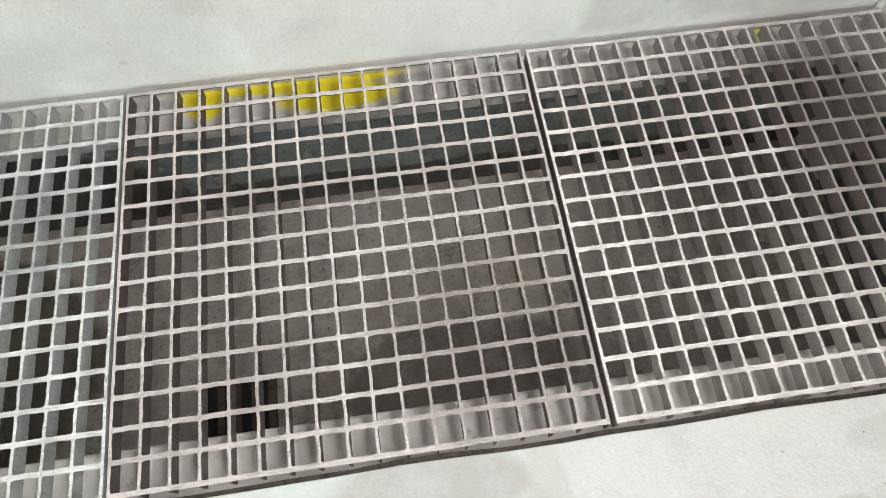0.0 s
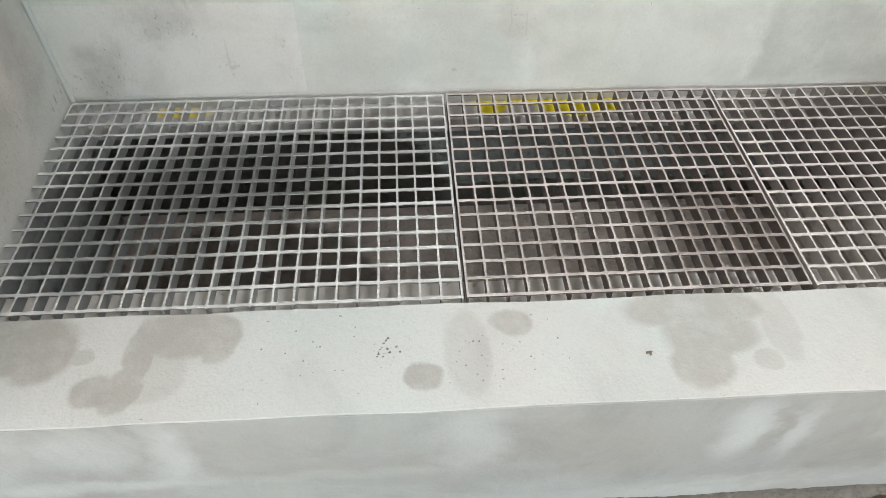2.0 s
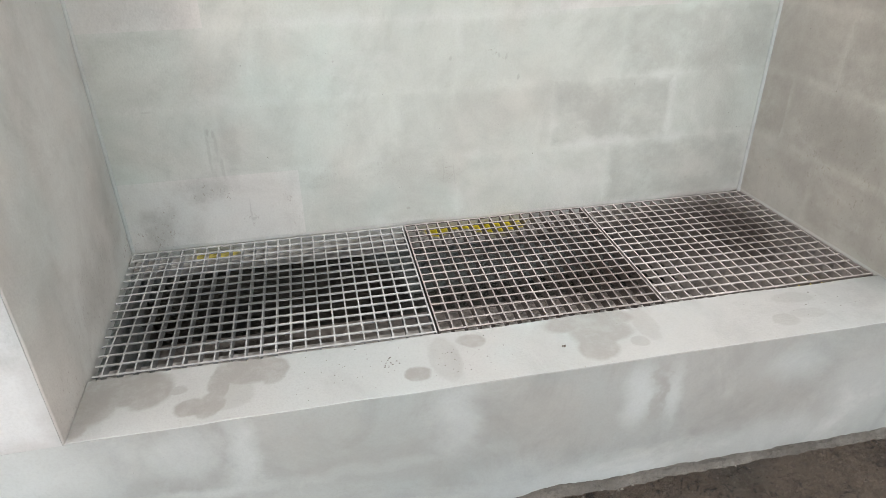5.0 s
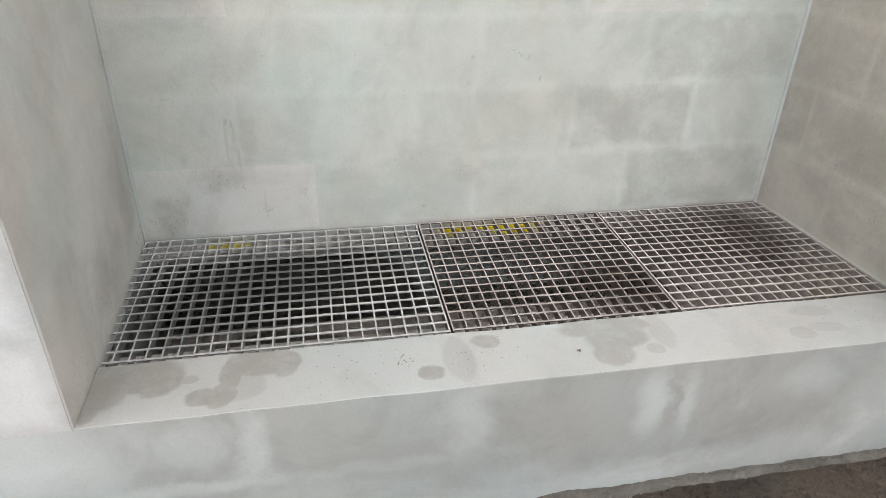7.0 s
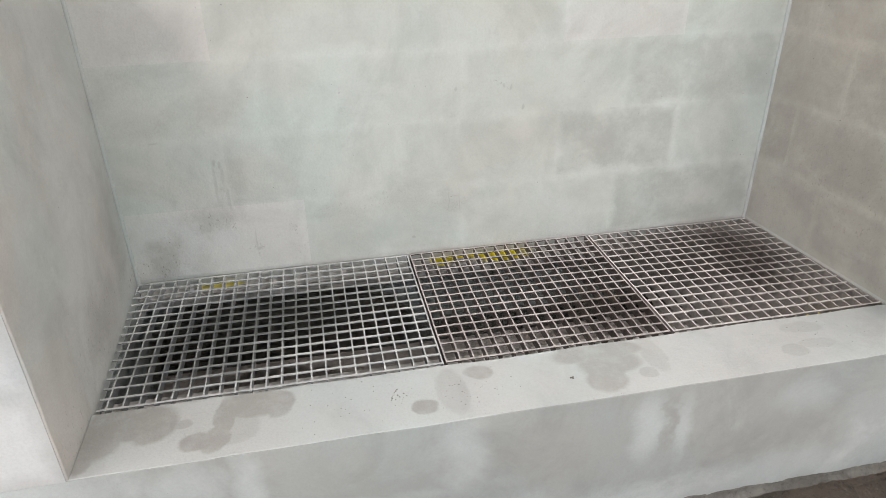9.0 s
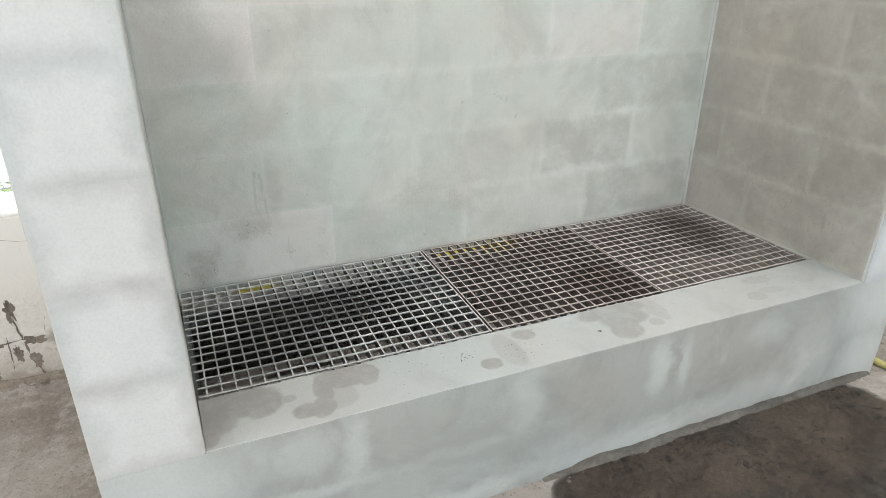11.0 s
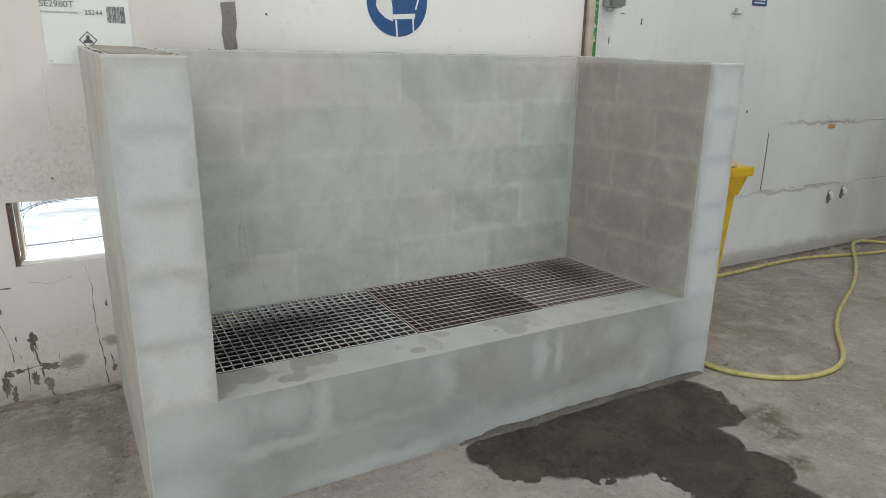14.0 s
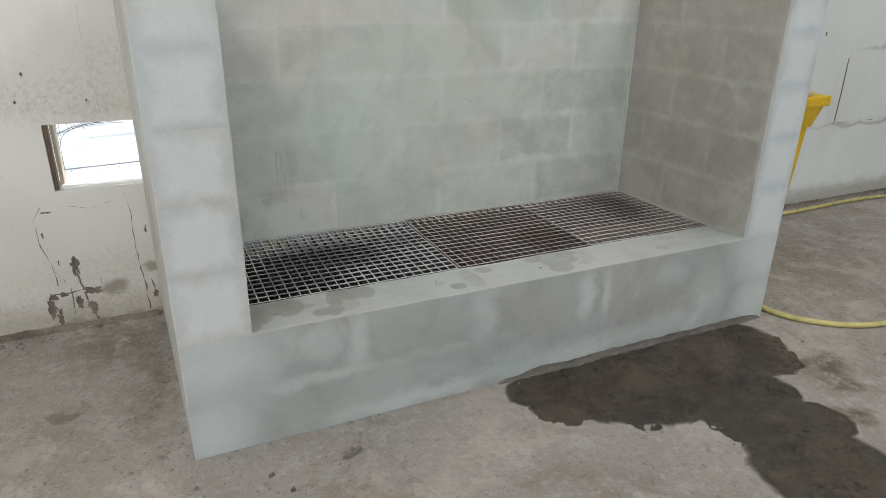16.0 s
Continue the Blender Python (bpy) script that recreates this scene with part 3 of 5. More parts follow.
def part(name, bm, material, parent=None, label=""):
    """Links a bmesh, in world metres, as one mesh object under a thing or a part."""
    me = bpy.data.meshes.new(name)
    bm.normal_update()
    bm.to_mesh(me)
    bm.free()
    me.materials.append(material)
    ob = new(name, me)
    if parent is not None:
        adopt(ob, parent)
    return tagged(ob, label)


def adopt(ob, parent):
    """Parents ob, which is built in world metres, and keeps its place; only top-level things have a place of their own."""
    ob.parent = parent
    ob.matrix_parent_inverse = Matrix.Identity(4) if parent.parent else parent.matrix_basis.inverted()
    return ob


def wobble(p, amp, scale=6.0):
    v = noise.noise_vector(Vector(p) * scale)
    return Vector(p) + amp * v


def box(x0, x1, y0, y1, z0, z1, bevel=0.0, segs=2, bm=None):
    bm2 = bmesh.new()
    bmesh.ops.create_cube(bm2, size=1)
    for v in bm2.verts:
        v.co = Vector((x0 + (v.co.x + 0.5) * (x1 - x0), y0 + (v.co.y + 0.5) * (y1 - y0), z0 + (v.co.z + 0.5) * (z1 - z0)))
    if bevel:
        bmesh.ops.bevel(bm2, geom=list(bm2.edges), offset=bevel, segments=segs, affect="EDGES", profile=0.5)
    return bm2 if bm is None else join(bm, bm2)


def join(a, b):
    me = bpy.data.meshes.new("join")
    b.to_mesh(me)
    b.free()
    a.from_mesh(me)
    bpy.data.meshes.remove(me)
    return a


def prism(poly, z0, z1, soft=(), tops=(), bevel=0.01, cuts=0.06, amp=0.0015, bm=None):
    """A wall on a plan polygon; soft: plan corners whose upright edge is rounded, tops: sides whose top edge is. Slightly uneven, as plastered by hand."""
    b2 = bmesh.new()
    low = [b2.verts.new((x, y, z0)) for x, y in poly]
    high = [b2.verts.new((x, y, z1)) for x, y in poly]
    n = len(poly)
    b2.faces.new(low[::-1])
    b2.faces.new(high)
    for i in range(n):
        b2.faces.new((low[i], low[(i + 1) % n], high[(i + 1) % n], high[i]))
    pick = [b2.edges.get((low[i], high[i])) for i in soft] + [b2.edges.get((high[i], high[(i + 1) % n])) for i in tops]
    if pick:
        bmesh.ops.bevel(b2, geom=pick, offset=bevel, segments=3, affect="EDGES", profile=0.5)
    for _ in range(5):
        far = [e for e in b2.edges if e.calc_length() > cuts * 1.6]
        if not far:
            break
        bmesh.ops.subdivide_edges(b2, edges=far, cuts=1, use_grid_fill=True)
    bmesh.ops.triangulate(b2, faces=[f for f in b2.faces if len(f.verts) > 4])
    for v in b2.verts:
        v.co = wobble(v.co, amp, 9.0)
        if v.co.z > z1 - 0.03 and z1 > 1:
            v.co.z += 0.003 * noise.noise(v.co * 23) + 0.02 * (v.co.y + 0.778) / 0.778
    return b2 if bm is None else join(bm, b2)


def tube(name, pts, radius, material, parent=None, label="", closed=False, res=4):
    cu = bpy.data.curves.new(name, "CURVE")
    cu.dimensions, cu.bevel_depth, cu.bevel_resolution, cu.resolution_u, cu.use_fill_caps = "3D", radius, res, 8, True
    sp = cu.splines.new("NURBS")
    sp.points.add(len(pts) - 1)
    for q, p in zip(sp.points, pts):
        q.co = (*p, 1)
    sp.order_u, sp.use_endpoint_u, sp.use_cyclic_u = 4, True, closed
    cu.materials.append(material)
    ob = new(name, cu)
    if parent is not None:
        adopt(ob, parent)
    return tagged(ob, label)


def lathe(profile, at, segs=24):
    """A turned body round a vertical axis: rows of (radius, height)."""
    bm = bmesh.new()
    rings = [[bm.verts.new((at[0] + r * math.cos(2 * math.pi * i / segs), at[1] + r * math.sin(2 * math.pi * i / segs), at[2] + z)) for i in range(segs)] for r, z in profile]
    for a, b in zip(rings, rings[1:]):
        for i in range(segs):
            f = bm.faces.new((a[i], a[(i + 1) % segs], b[(i + 1) % segs], b[i]))
            f.smooth = True
    bm.faces.new(rings[0][::-1])
    bm.faces.new(rings[-1])
    return bm


def plate(points, y, thick, bm=None):
    """A flat shape on an upright plane: points of (x, z), its face at y, going back by thick."""
    b2 = bmesh.new()
    a = [b2.verts.new((x, y, z)) for x, z in points]
    b = [b2.verts.new((x, y + thick, z)) for x, z in points]
    n = len(a)
    b2.faces.new(a)
    b2.faces.new(b[::-1])
    for i in range(n):
        b2.faces.new((a[i], b[i], b[(i + 1) % n], a[(i + 1) % n]))
    bmesh.ops.recalc_face_normals(b2, faces=list(b2.faces))
    return b2 if bm is None else join(bm, b2)


def ragged(cx, cz, rx, rz, n=18, seed=0, rough=0.3):
    r = random.Random(seed)
    out = []
    for i in range(n):
        a = 2 * math.pi * i / n
        k = 1 + rough * (1.5 * noise.noise(Vector((1.9 * math.cos(a), 1.9 * math.sin(a), 3.7 * seed + 0.3))) + 0.7 * (r.random() - 0.5))
        out.append((cx + rx * k * math.cos(a), cz + rz * k * math.sin(a)))
    return out


# ---- the hall ----
WY = 0.32  # face of the hall's wall behind the basin
X0, X1, Y0 = -6.0, 8.5, -7.5

bm = bmesh.new()
bmesh.ops.create_grid(bm, x_segments=60, y_segments=40, size=0.5)
for v in bm.verts:
    v.co = Vector((X0 + (v.co.x + 0.5) * (X1 - X0), Y0 + (v.co.y + 0.5) * (WY + 0.26 - Y0), 0))
floor = tagged(part("floor", bm, M_FLOOR), "worn grey-brown concrete floor with a dark wet patch", "floor", kind="structure")

WIN = (-1.362, -0.86, 0.605, 0.868)  # low opening in the wall: x0, x1, z0, z1
bm = bmesh.new()
box(X0, WIN[0], WY, WY + 0.26, 0, ROOF, bm=bm)
box(WIN[1], 1.468, WY, WY + 0.26, 0, ROOF, bm=bm)
box(WIN[0], WIN[1], WY, WY + 0.26, 0, WIN[2], bm=bm)
box(WIN[0], WIN[1], WY, WY + 0.26, WIN[3], ROOF, bm=bm)
wall_north = tagged(part("wall_north", bm, M_WALL), "old white painted plaster wall, stained and cracked near the floor", "wall", kind="structure")
tagged(part("wall_north_east", box(1.468, X1, WY, WY + 0.26, 0, ROOF), M_WALL_GREY), "greyish white painted wall with open seams and damp stains", "wall", kind="structure")
tagged(part("wall_west", box(X0 - 0.2, X0, Y0 - 0.2, WY + 0.26, 0, ROOF), M_WALL), "plain white hall wall", "wall", kind="structure")
tagged(part("wall_east", box(X1, X1 + 0.2, Y0 - 0.2, WY + 0.26, 0, ROOF), M_WALL), "plain white hall wall", "wall", kind="structure")
bm = bmesh.new()
box(X0, -3.4, Y0 - 0.2, Y0, 0, ROOF, bm=bm)
box(1.0, X1, Y0 - 0.2, Y0, 0, ROOF, bm=bm)
box(-3.4, 1.0, Y0 - 0.2, Y0, 3.6, ROOF, bm=bm)
tagged(part("wall_south", bm, M_WALL), "plain white hall wall with an open doorway", "wall", kind="structure")
bm = bmesh.new()
xs = [X0 - 0.2] + [v for sx, sy in SKYLIGHTS for v in (sx - 0.65, sx + 0.65)] + [X1 + 0.2]
for i in range(0, len(xs), 2):
    box(xs[i], xs[i + 1], Y0 - 0.2, WY + 0.26, ROOF, ROOF + 0.15, bm=bm)
for sx, sy in SKYLIGHTS:
    box(sx - 0.65, sx + 0.65, Y0 - 0.2, sy - 3.3, ROOF, ROOF + 0.15, bm=bm)
    box(sx - 0.65, sx + 0.65, sy + 3.3, WY + 0.26, ROOF, ROOF + 0.15, bm=bm)
tagged(part("ceiling", bm, M_ROOF), "pale roof sheeting with two skylight openings", "ceiling", kind="structure")

# outside, seen through the low opening
tagged(part("ground_outside", box(-60, 60, WY + 0.26, 90, -0.35, -0.05), M_GRAVEL), "pale gravel yard outside in full daylight", "ground", kind="structure")
r = random.Random(4)
bm = bmesh.new()
for i in range(6000):
    x, y, h = r.uniform(-4.0, 0.5), 2.55 + abs(r.gauss(0, 0.25)), r.uniform(0.008, 0.028)
    a, w = r.uniform(0, 6.3), 0.006
    dx, dy = w * math.cos(a), w * math.sin(a)
    lean = (r.uniform(-0.04, 0.04), r.uniform(-0.04, 0.04))
    bm.faces.new([bm.verts.new(p) for p in ((x - dx, y - dy, -0.05), (x + dx, y + dy, -0.05), (x + lean[0], y + lean[1], -0.05 + h))])
tagged(part("grass_strip", bm, M_GRASS), "thin strip of green grass along the gravel yard", "grass", kind="stuff")

# ---- the block-built basin ----
ZG, ZT = 0.405, 1.435
YB = 0.009  # face of the back wall
basin = thing("masonry_basin", "whitewashed concrete block basin with high back and side walls", "basin", (0.2, -0.3, 0))
LEFT = [(-1.012, -0.778), (-0.7975, -0.778), (-0.819, 0.0), (-0.826, 0.2), (-0.83, WY - 0.004), (-1.04, WY - 0.004)]
RIGHT = [(1.243, -0.778), (1.438, -0.778), (1.375, 0.2), (1.174, 0.2), (1.188, 0.0)]
bm = prism(LEFT, 0, ZG)
side_left = part("side_wall", prism(LEFT, ZG, ZT, (0, 1), (0, 1, 5), 0.005, bm=bm), M_COAT, basin, "side wall ending in a square pillar")
bm = prism(RIGHT, 0, ZG)
side_right = part("side_wall", prism(RIGHT, ZG, ZT, (0, 1), (0, 1, 4), 0.005, bm=bm), M_COAT, basin, "side wall ending in a square pillar")
back_wall = part("back_wall", prism([(-0.819, YB), (1.188, YB), (1.174, 0.2), (-0.826, 0.2)], 0, ZT, (), (0, 2), 0.006), M_COAT, basin)
FRONT = [(-0.7975, -0.778), (1.243, -0.778), (1.2295, -0.586), (-0.7995, -0.586)]
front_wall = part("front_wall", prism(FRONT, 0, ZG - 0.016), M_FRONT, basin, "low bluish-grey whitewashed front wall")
part("sill", prism(FRONT, ZG - 0.016, ZG, (), (0, 2), 0.0015, cuts=0.03, amp=0.0025), M_SILL, basin, "white sill with damp stains")
part("mortar_top", prism([(-0.985, -0.745), (-0.835, -0.74), (-0.85, 0.16), (-1.0, 0.24)], ZT - 0.006, ZT + 0.003, amp=0.003), M_MORTAR_TOP, basin, "rough brown mortar on the wall top")
# crumbs belong to the middle; elsewhere the dark strip paints the gap's shade
part("gap_crumbs_and_shade", prism([(-0.79, -0.578), (1.22, -0.578), (1.22, -0.59), (-0.79, -0.59)][::-1], 0.366, 0.382, amp=0.004, cuts=0.02), M_DIRT, basin, "dark crumbs and painted shade in the gap before the sill")
part("pit_floor", box(-0.81, 1.2, -0.60, 0.02, 0.03, 0.085), M_PIT, basin, "dark wet concrete pit floor")
part("ledge", box(-0.812, 1.19, -0.053, 0.03, 0.335, 0.372, 0.004), M_LEDGE, basin, "chalky ledge with yellow paint marks")
part("ledge", box(-0.80, 1.225, -0.59, -0.514, 0.335, 0.372, 0.004), M_LEDGE, basin, "chalky front ledge under the gratings")
part("pit_wall", box(-0.812, 1.19, -0.04, 0.02, 0.085, 0.335), M_PITWALL, basin, "greenish damp pit wall")
part("pit_wall", box(-0.80, 1.225, -0.59, -0.535, 0.085, 0.335), M_PITWALL, basin)
part("pit_wall", box(-0.812, -0.797, -0.535, -0.055, 0.085, 0.368), M_PITWALL, basin)
part("pit_wall", box(1.198, 1.215, -0.535, -0.055, 0.085, 0.368), M_PITWALL, basin)

# corner fillets of mortar
tube("corner_fillet", [(1.184, YB - 0.005, ZG - 0.02), (1.185, YB - 0.005, 0.8), (1.184, YB - 0.005, 1.1), (1.185, YB - 0.005, ZT - 0.01)], 0.0065, M_SILL, basin, "pale smeared mortar fillet")
tube("corner_fillet", [(-0.815, YB - 0.003, ZG - 0.02), (-0.816, YB - 0.003, 0.8), (-0.815, YB - 0.003, 1.1), (-0.816, YB - 0.003, ZT - 0.01)], 0.006, M_SILL, basin)

# drain in the pit floor
drain = thing("drain_cover", "rusty slotted iron drain cover in the pit floor", "drain", (0.07, -0.43, 0.085))
drain_top = part("cover", box(0.006, 0.134, -0.497, -0.372, 0.086, 0.094, 0.002), M_RUST, drain)
for i in range(4):
    part("slot", box(0.020 + i * 0.028, 0.036 + i * 0.028, -0.486, -0.383, 0.0945, 0.0955), M_HOLE, drain_top)


# ---- gratings ----
def grating_bar(xs, py, half, up, down, stub_l, stub_r):
    """One shallow cross bar of a grating with its half-cell stubs: xs are the crossings, half the half-widths of bar and stubs."""
    depth, rad, thin = 0.0032, 0.0022, 0.8
    verts, faces = [], []
    for i, cx in enumerate(xs):
        ext = {"l": (cx - xs[i - 1]) / 2 if i > 0 else stub_l, "r": (xs[i + 1] - cx) / 2 if i < len(xs) - 1 else stub_r, "u": py / 2 if up else 0, "d": py / 2 if down else 0}

        def quadrant(a, b, ha, hb):
            # from the end of arm a, of half-width ha, to the end of arm b
            if a and b:
                p, q = hb + rad, ha + rad
                one = [(p + (a - p) * k, ha) for k in (1.0, 0.66, 0.33)] if a > p + 0.004 else [(max(a, p), ha)]
                two = [(hb, q + (b - q) * k) for k in (0.33, 0.66, 1.0)]
                return one + [(p, ha), (hb + 0.3 * rad, ha + 0.3 * rad), (hb, q)] + two
            return [(a, ha)] if a else [(hb, b)] if b else [(hb, ha)]

        def outline(k):
            pts = []
            for (ax, bx), fn in ((("r", "u"), lambda p, q: (p, q)), (("u", "l"), lambda p, q: (-q, p)), (("l", "d"), lambda p, q: (-p, -q)), (("d", "r"), lambda p, q: (q, -p))):
                ha, hb = (half[0], half[1]) if ax in "rl" else (half[1], half[0])
                flip = ax in "ud"
                got = quadrant(ext[bx], ext[ax], hb * k, ha * k) if flip else quadrant(ext[ax], ext[bx], ha * k, hb * k)
                if flip:
                    got = [(q, p) for p, q in reversed(got)]
                for p, q in got:
                    pts.append(fn(p, q))
            return pts
        top, bot = outline(1.0), outline(thin)
        base = len(verts)
        n = len(top)
        verts += [(cx + x, y, 0.0) for x, y in top] + [(cx + x, y, -depth) for x, y in bot]
        faces.append(list(range(base, base + n)))
        faces.append(list(range(base + 2 * n - 1, base + n - 1, -1)))
        for j in range(n):
            k = (j + 1) % n
            (xa, ya), (xb, yb) = top[j], top[k]
            cut = (xa == xb and abs(xa) > 0.012 and abs(xa - (ext["r"] if xa > 0 else -ext["l"])) < 1e-6) or (ya == yb and abs(abs(ya) - py / 2) < 1e-6)
            if not cut:
                faces.append([base + j, base + n + j, base + n + k, base + k])
    return verts, faces


def grating(anchor, step, x0, x1, material, sides, label, z, seed, edge=None, shaded=None):
    """A pressed grating between the lines x0(y) and x1(y), its bars set off from anchor by step; edge: the side with a frame bar."""
    py, rows, half = 0.0376, 15, 0.0028
    yb = -0.004 - half
    mid = 0.5 * (x0(-0.28) + x1(-0.28))
    g = thing("floor_grating", label, "grating", (mid, -0.28, z), "gratings over the pit")

    def uneven(p):
        return p + noise.noise_vector(p * 75 + Vector((seed, 0, 0))) * 0.0009 + noise.noise_vector(p * 5) * 0.0008

    def columns(yy):
        xs = sorted(anchor + i * step for i in range(40))
        return [x for x in xs if x0(yy) + 0.002 < x < x1(yy) - 0.002]
    for j in range(rows + 1):
        yy = yb - j * py
        xs = columns(yy)
        sl, sr = xs[0] - x0(yy), x1(yy) - xs[-1]
        v, f = grating_bar(xs, py, (0.0032, 0.0019), j > 0, j < rows, sl if sl > 0.006 else 0, sr if sr > 0.006 else 0)
        bm = bmesh.new()
        vs = [bm.verts.new(uneven(Vector((x, yy + dy, z + dz)))) for x, dy, dz in v]
        for face in f:
            bm.faces.new([vs[q] for q in face])
        bmesh.ops.remove_doubles(bm, verts=list(bm.verts), dist=1e-5)
        ob = part("cross_bar", bm, material, g)
        # side faces take the darker bar colour, tops the grating's
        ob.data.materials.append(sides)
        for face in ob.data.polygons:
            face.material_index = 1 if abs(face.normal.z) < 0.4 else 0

    def long_bar(name, pts, w):
        bm = bmesh.new()
        rings = []
        for p in pts:
            d = uneven(p) - p
            rings.append([bm.verts.new(p + Vector((a + d.x, 0, b))) for a, b in ((-w, -0.001), (w, -0.001), (w * 0.8, -0.027), (-w * 0.8, -0.027))])
        for a, b in zip(rings, rings[1:]):
            for q in range(4):
                bm.faces.new((a[q], a[(q + 1) % 4], b[(q + 1) % 4], b[q]))
        bm.faces.new(rings[0])
        bm.faces.new(rings[-1][::-1])
        bmesh.ops.recalc_face_normals(bm, faces=list(bm.faces))
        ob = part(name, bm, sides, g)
        if shaded:
            ob.data.materials.append(shaded)  # shade of the faces turned to -x, put into their colour
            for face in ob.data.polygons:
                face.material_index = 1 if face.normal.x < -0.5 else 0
    y0, y1 = yb + half, yb - rows * py - 0.0045
    seen = sorted(set(columns(y0)) | set(columns(y1)))
    for x in seen:
        ys = [y0 + (y1 - y0) * q / 10 for q in range(11)]
        ys = [yy for yy in ys if x0(yy) + 0.002 < x < x1(yy) - 0.002]
        if len(ys) > 2:
            long_bar("bearing_bar", [Vector((x, yy, z)) for yy in ys], 0.0016)
    if edge:
        long_bar("frame_bar", [Vector((edge(y0 + (y1 - y0) * q / 10), y0 + (y1 - y0) * q / 10, z + 0.0012)) for q in range(11)], 0.0024)
    return g


grating(-0.0063, -0.035, lambda yy: -0.815 - 0.026 * yy / 0.778 + 0.0, lambda yy: -0.0035, M_GRATE_L, M_BAR_L, "pale grey steel grating with a black wet stain on basin ledges", ZG - 0.003, 1, shaded=M_BAR_SHADED)
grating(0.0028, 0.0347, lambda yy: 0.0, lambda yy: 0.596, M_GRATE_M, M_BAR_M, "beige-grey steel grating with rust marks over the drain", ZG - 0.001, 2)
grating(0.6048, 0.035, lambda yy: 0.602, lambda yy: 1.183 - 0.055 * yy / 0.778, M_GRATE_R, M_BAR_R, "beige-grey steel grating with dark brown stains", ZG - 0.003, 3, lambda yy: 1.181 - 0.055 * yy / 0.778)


# ---- blocks that show through the whitewash ----
COURSES = (0.41, 0.62, 0.83, 1.035, 1.24, 1.428)
BACK = ((-0.305, 0.18, 0.675), (-0.508, -0.007, 0.478, 0.87), (-0.31, 0.18, 0.688), (-0.5, -0.007, 0.478, 0.854), (-0.31, 0.197, 0.69))
SIDE = ((0.28,), (0.12, 0.52), (0.28,), (0.12, 0.52), (0.27,))


def block(a, b, z0, z1, material, parent, gap=-0.0004, proud=0.0009, thin=0.5):
    """A block face on the upright plane from plan point a to b, standing slightly proud with softened edges."""
    a, b = Vector((*a, 0)), Vector((*b, 0))
    along = (b - a).normalized()
    out = Vector((along.y, -along.x, 0))
    verts = []
    for inset, lift in ((gap, -0.004), (gap + 0.0004, 0.0022), (gap + 0.02, 0.0022 + proud)):
        for p, z in ((a + along * inset, z0 + inset), (b - along * inset, z0 + inset), (b - along * inset, z1 - inset), (a + along * inset, z1 - inset)):
            verts.append(p + out * lift + Vector((0, 0, z)))
    faces = [(8, 9, 10, 11)] + [(r * 4 + i, r * 4 + (i + 1) % 4, r * 4 + 4 + (i + 1) % 4, r * 4 + 4 + i) for r in (0, 1) for i in range(4)]
    me = bpy.data.meshes.new("block")
    me.from_pydata(verts, [], faces)
    me.materials.append(material)
    ob = new("block", me)
    ob.color = (thin, thin, thin, 1)
    return adopt(ob, parent)


def lerp(p, q, k):
    return (p[0] + (q[0] - p[0]) * k, p[1] + (q[1] - p[1]) * k)


# how thin the whitewash lies on each block, course by course from below
BACK_THIN = ((0.22, 0.3, 0.5, 0.95), (0.18, 0.28, 0.4, 0.95, 0.4), (0.25, 0.2, 0.3, 0.9), (0.2, 0.3, 0.15, 0.25, 0.45), (0.2, 0.18, 0.3, 0.55))
GREENISH = ((1, 2, 3), (0, 1, 2, 3, 4), (0, 1, 2, 3), (1, 2, 4), (2,))  # blocks with greener whitewash
SIDE_THIN = ((0.45, 0.65), (0.75, 0.55, 1.0), (0.5, 0.75), (0.45, 0.6, 0.7), (0.6, 0.45))
for i in range(5):
    z0, z1 = COURSES[i], COURSES[i + 1]
    xs = [-0.812, *BACK[i], 1.182]
    for j, (xa, xb, thin) in enumerate(zip(xs, xs[1:], BACK_THIN[i])):
        block((xa, YB), (xb, YB), z0, z1, M_BLOCK_LOW if j in GREENISH[i] else M_BLOCK, back_wall, thin=thin)
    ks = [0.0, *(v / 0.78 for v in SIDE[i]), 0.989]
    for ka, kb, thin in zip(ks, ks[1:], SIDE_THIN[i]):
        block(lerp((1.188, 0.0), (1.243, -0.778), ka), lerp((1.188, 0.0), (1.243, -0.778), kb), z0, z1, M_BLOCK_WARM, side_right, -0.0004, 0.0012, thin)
for i, thin in enumerate((0.5, 0.4, 0.6, 0.5, 0.4)):
    z0, z1 = COURSES[i] - (0.008 if i == 0 else 0), COURSES[i + 1]
    block((-1.0085, -0.778), (-0.801, -0.778), z0, z1, M_PILLAR, side_left, -0.0004, 0.0012, thin)
    block((1.2465, -0.778), (1.4345, -0.778), z0, z1, M_PILLAR_BLUE, side_right, -0.0004, 0.0012, thin)
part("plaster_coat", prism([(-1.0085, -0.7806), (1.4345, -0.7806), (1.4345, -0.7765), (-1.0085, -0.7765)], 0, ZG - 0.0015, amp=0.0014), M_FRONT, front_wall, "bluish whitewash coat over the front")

# ---- things on the hall's wall ----
y = WY
sign = thing("safety_sign", "round blue safety sign with white mask symbol, scratched", "sign", (0.326, y, 1.69))
SX, SZ, SR = 0.326, 1.691, 0.157
disc = part("disc", plate([(SX + SR * math.cos(a * math.pi / 32), SZ + SR * math.sin(a * math.pi / 32)) for a in range(64)], y - 0.003, 0.003), M_BLUE, sign)


def on_sign(points):
    return [(SX + (px - 295) * 0.00098, 1.534 + (298 - py) * 0.00098) for px, py in points]


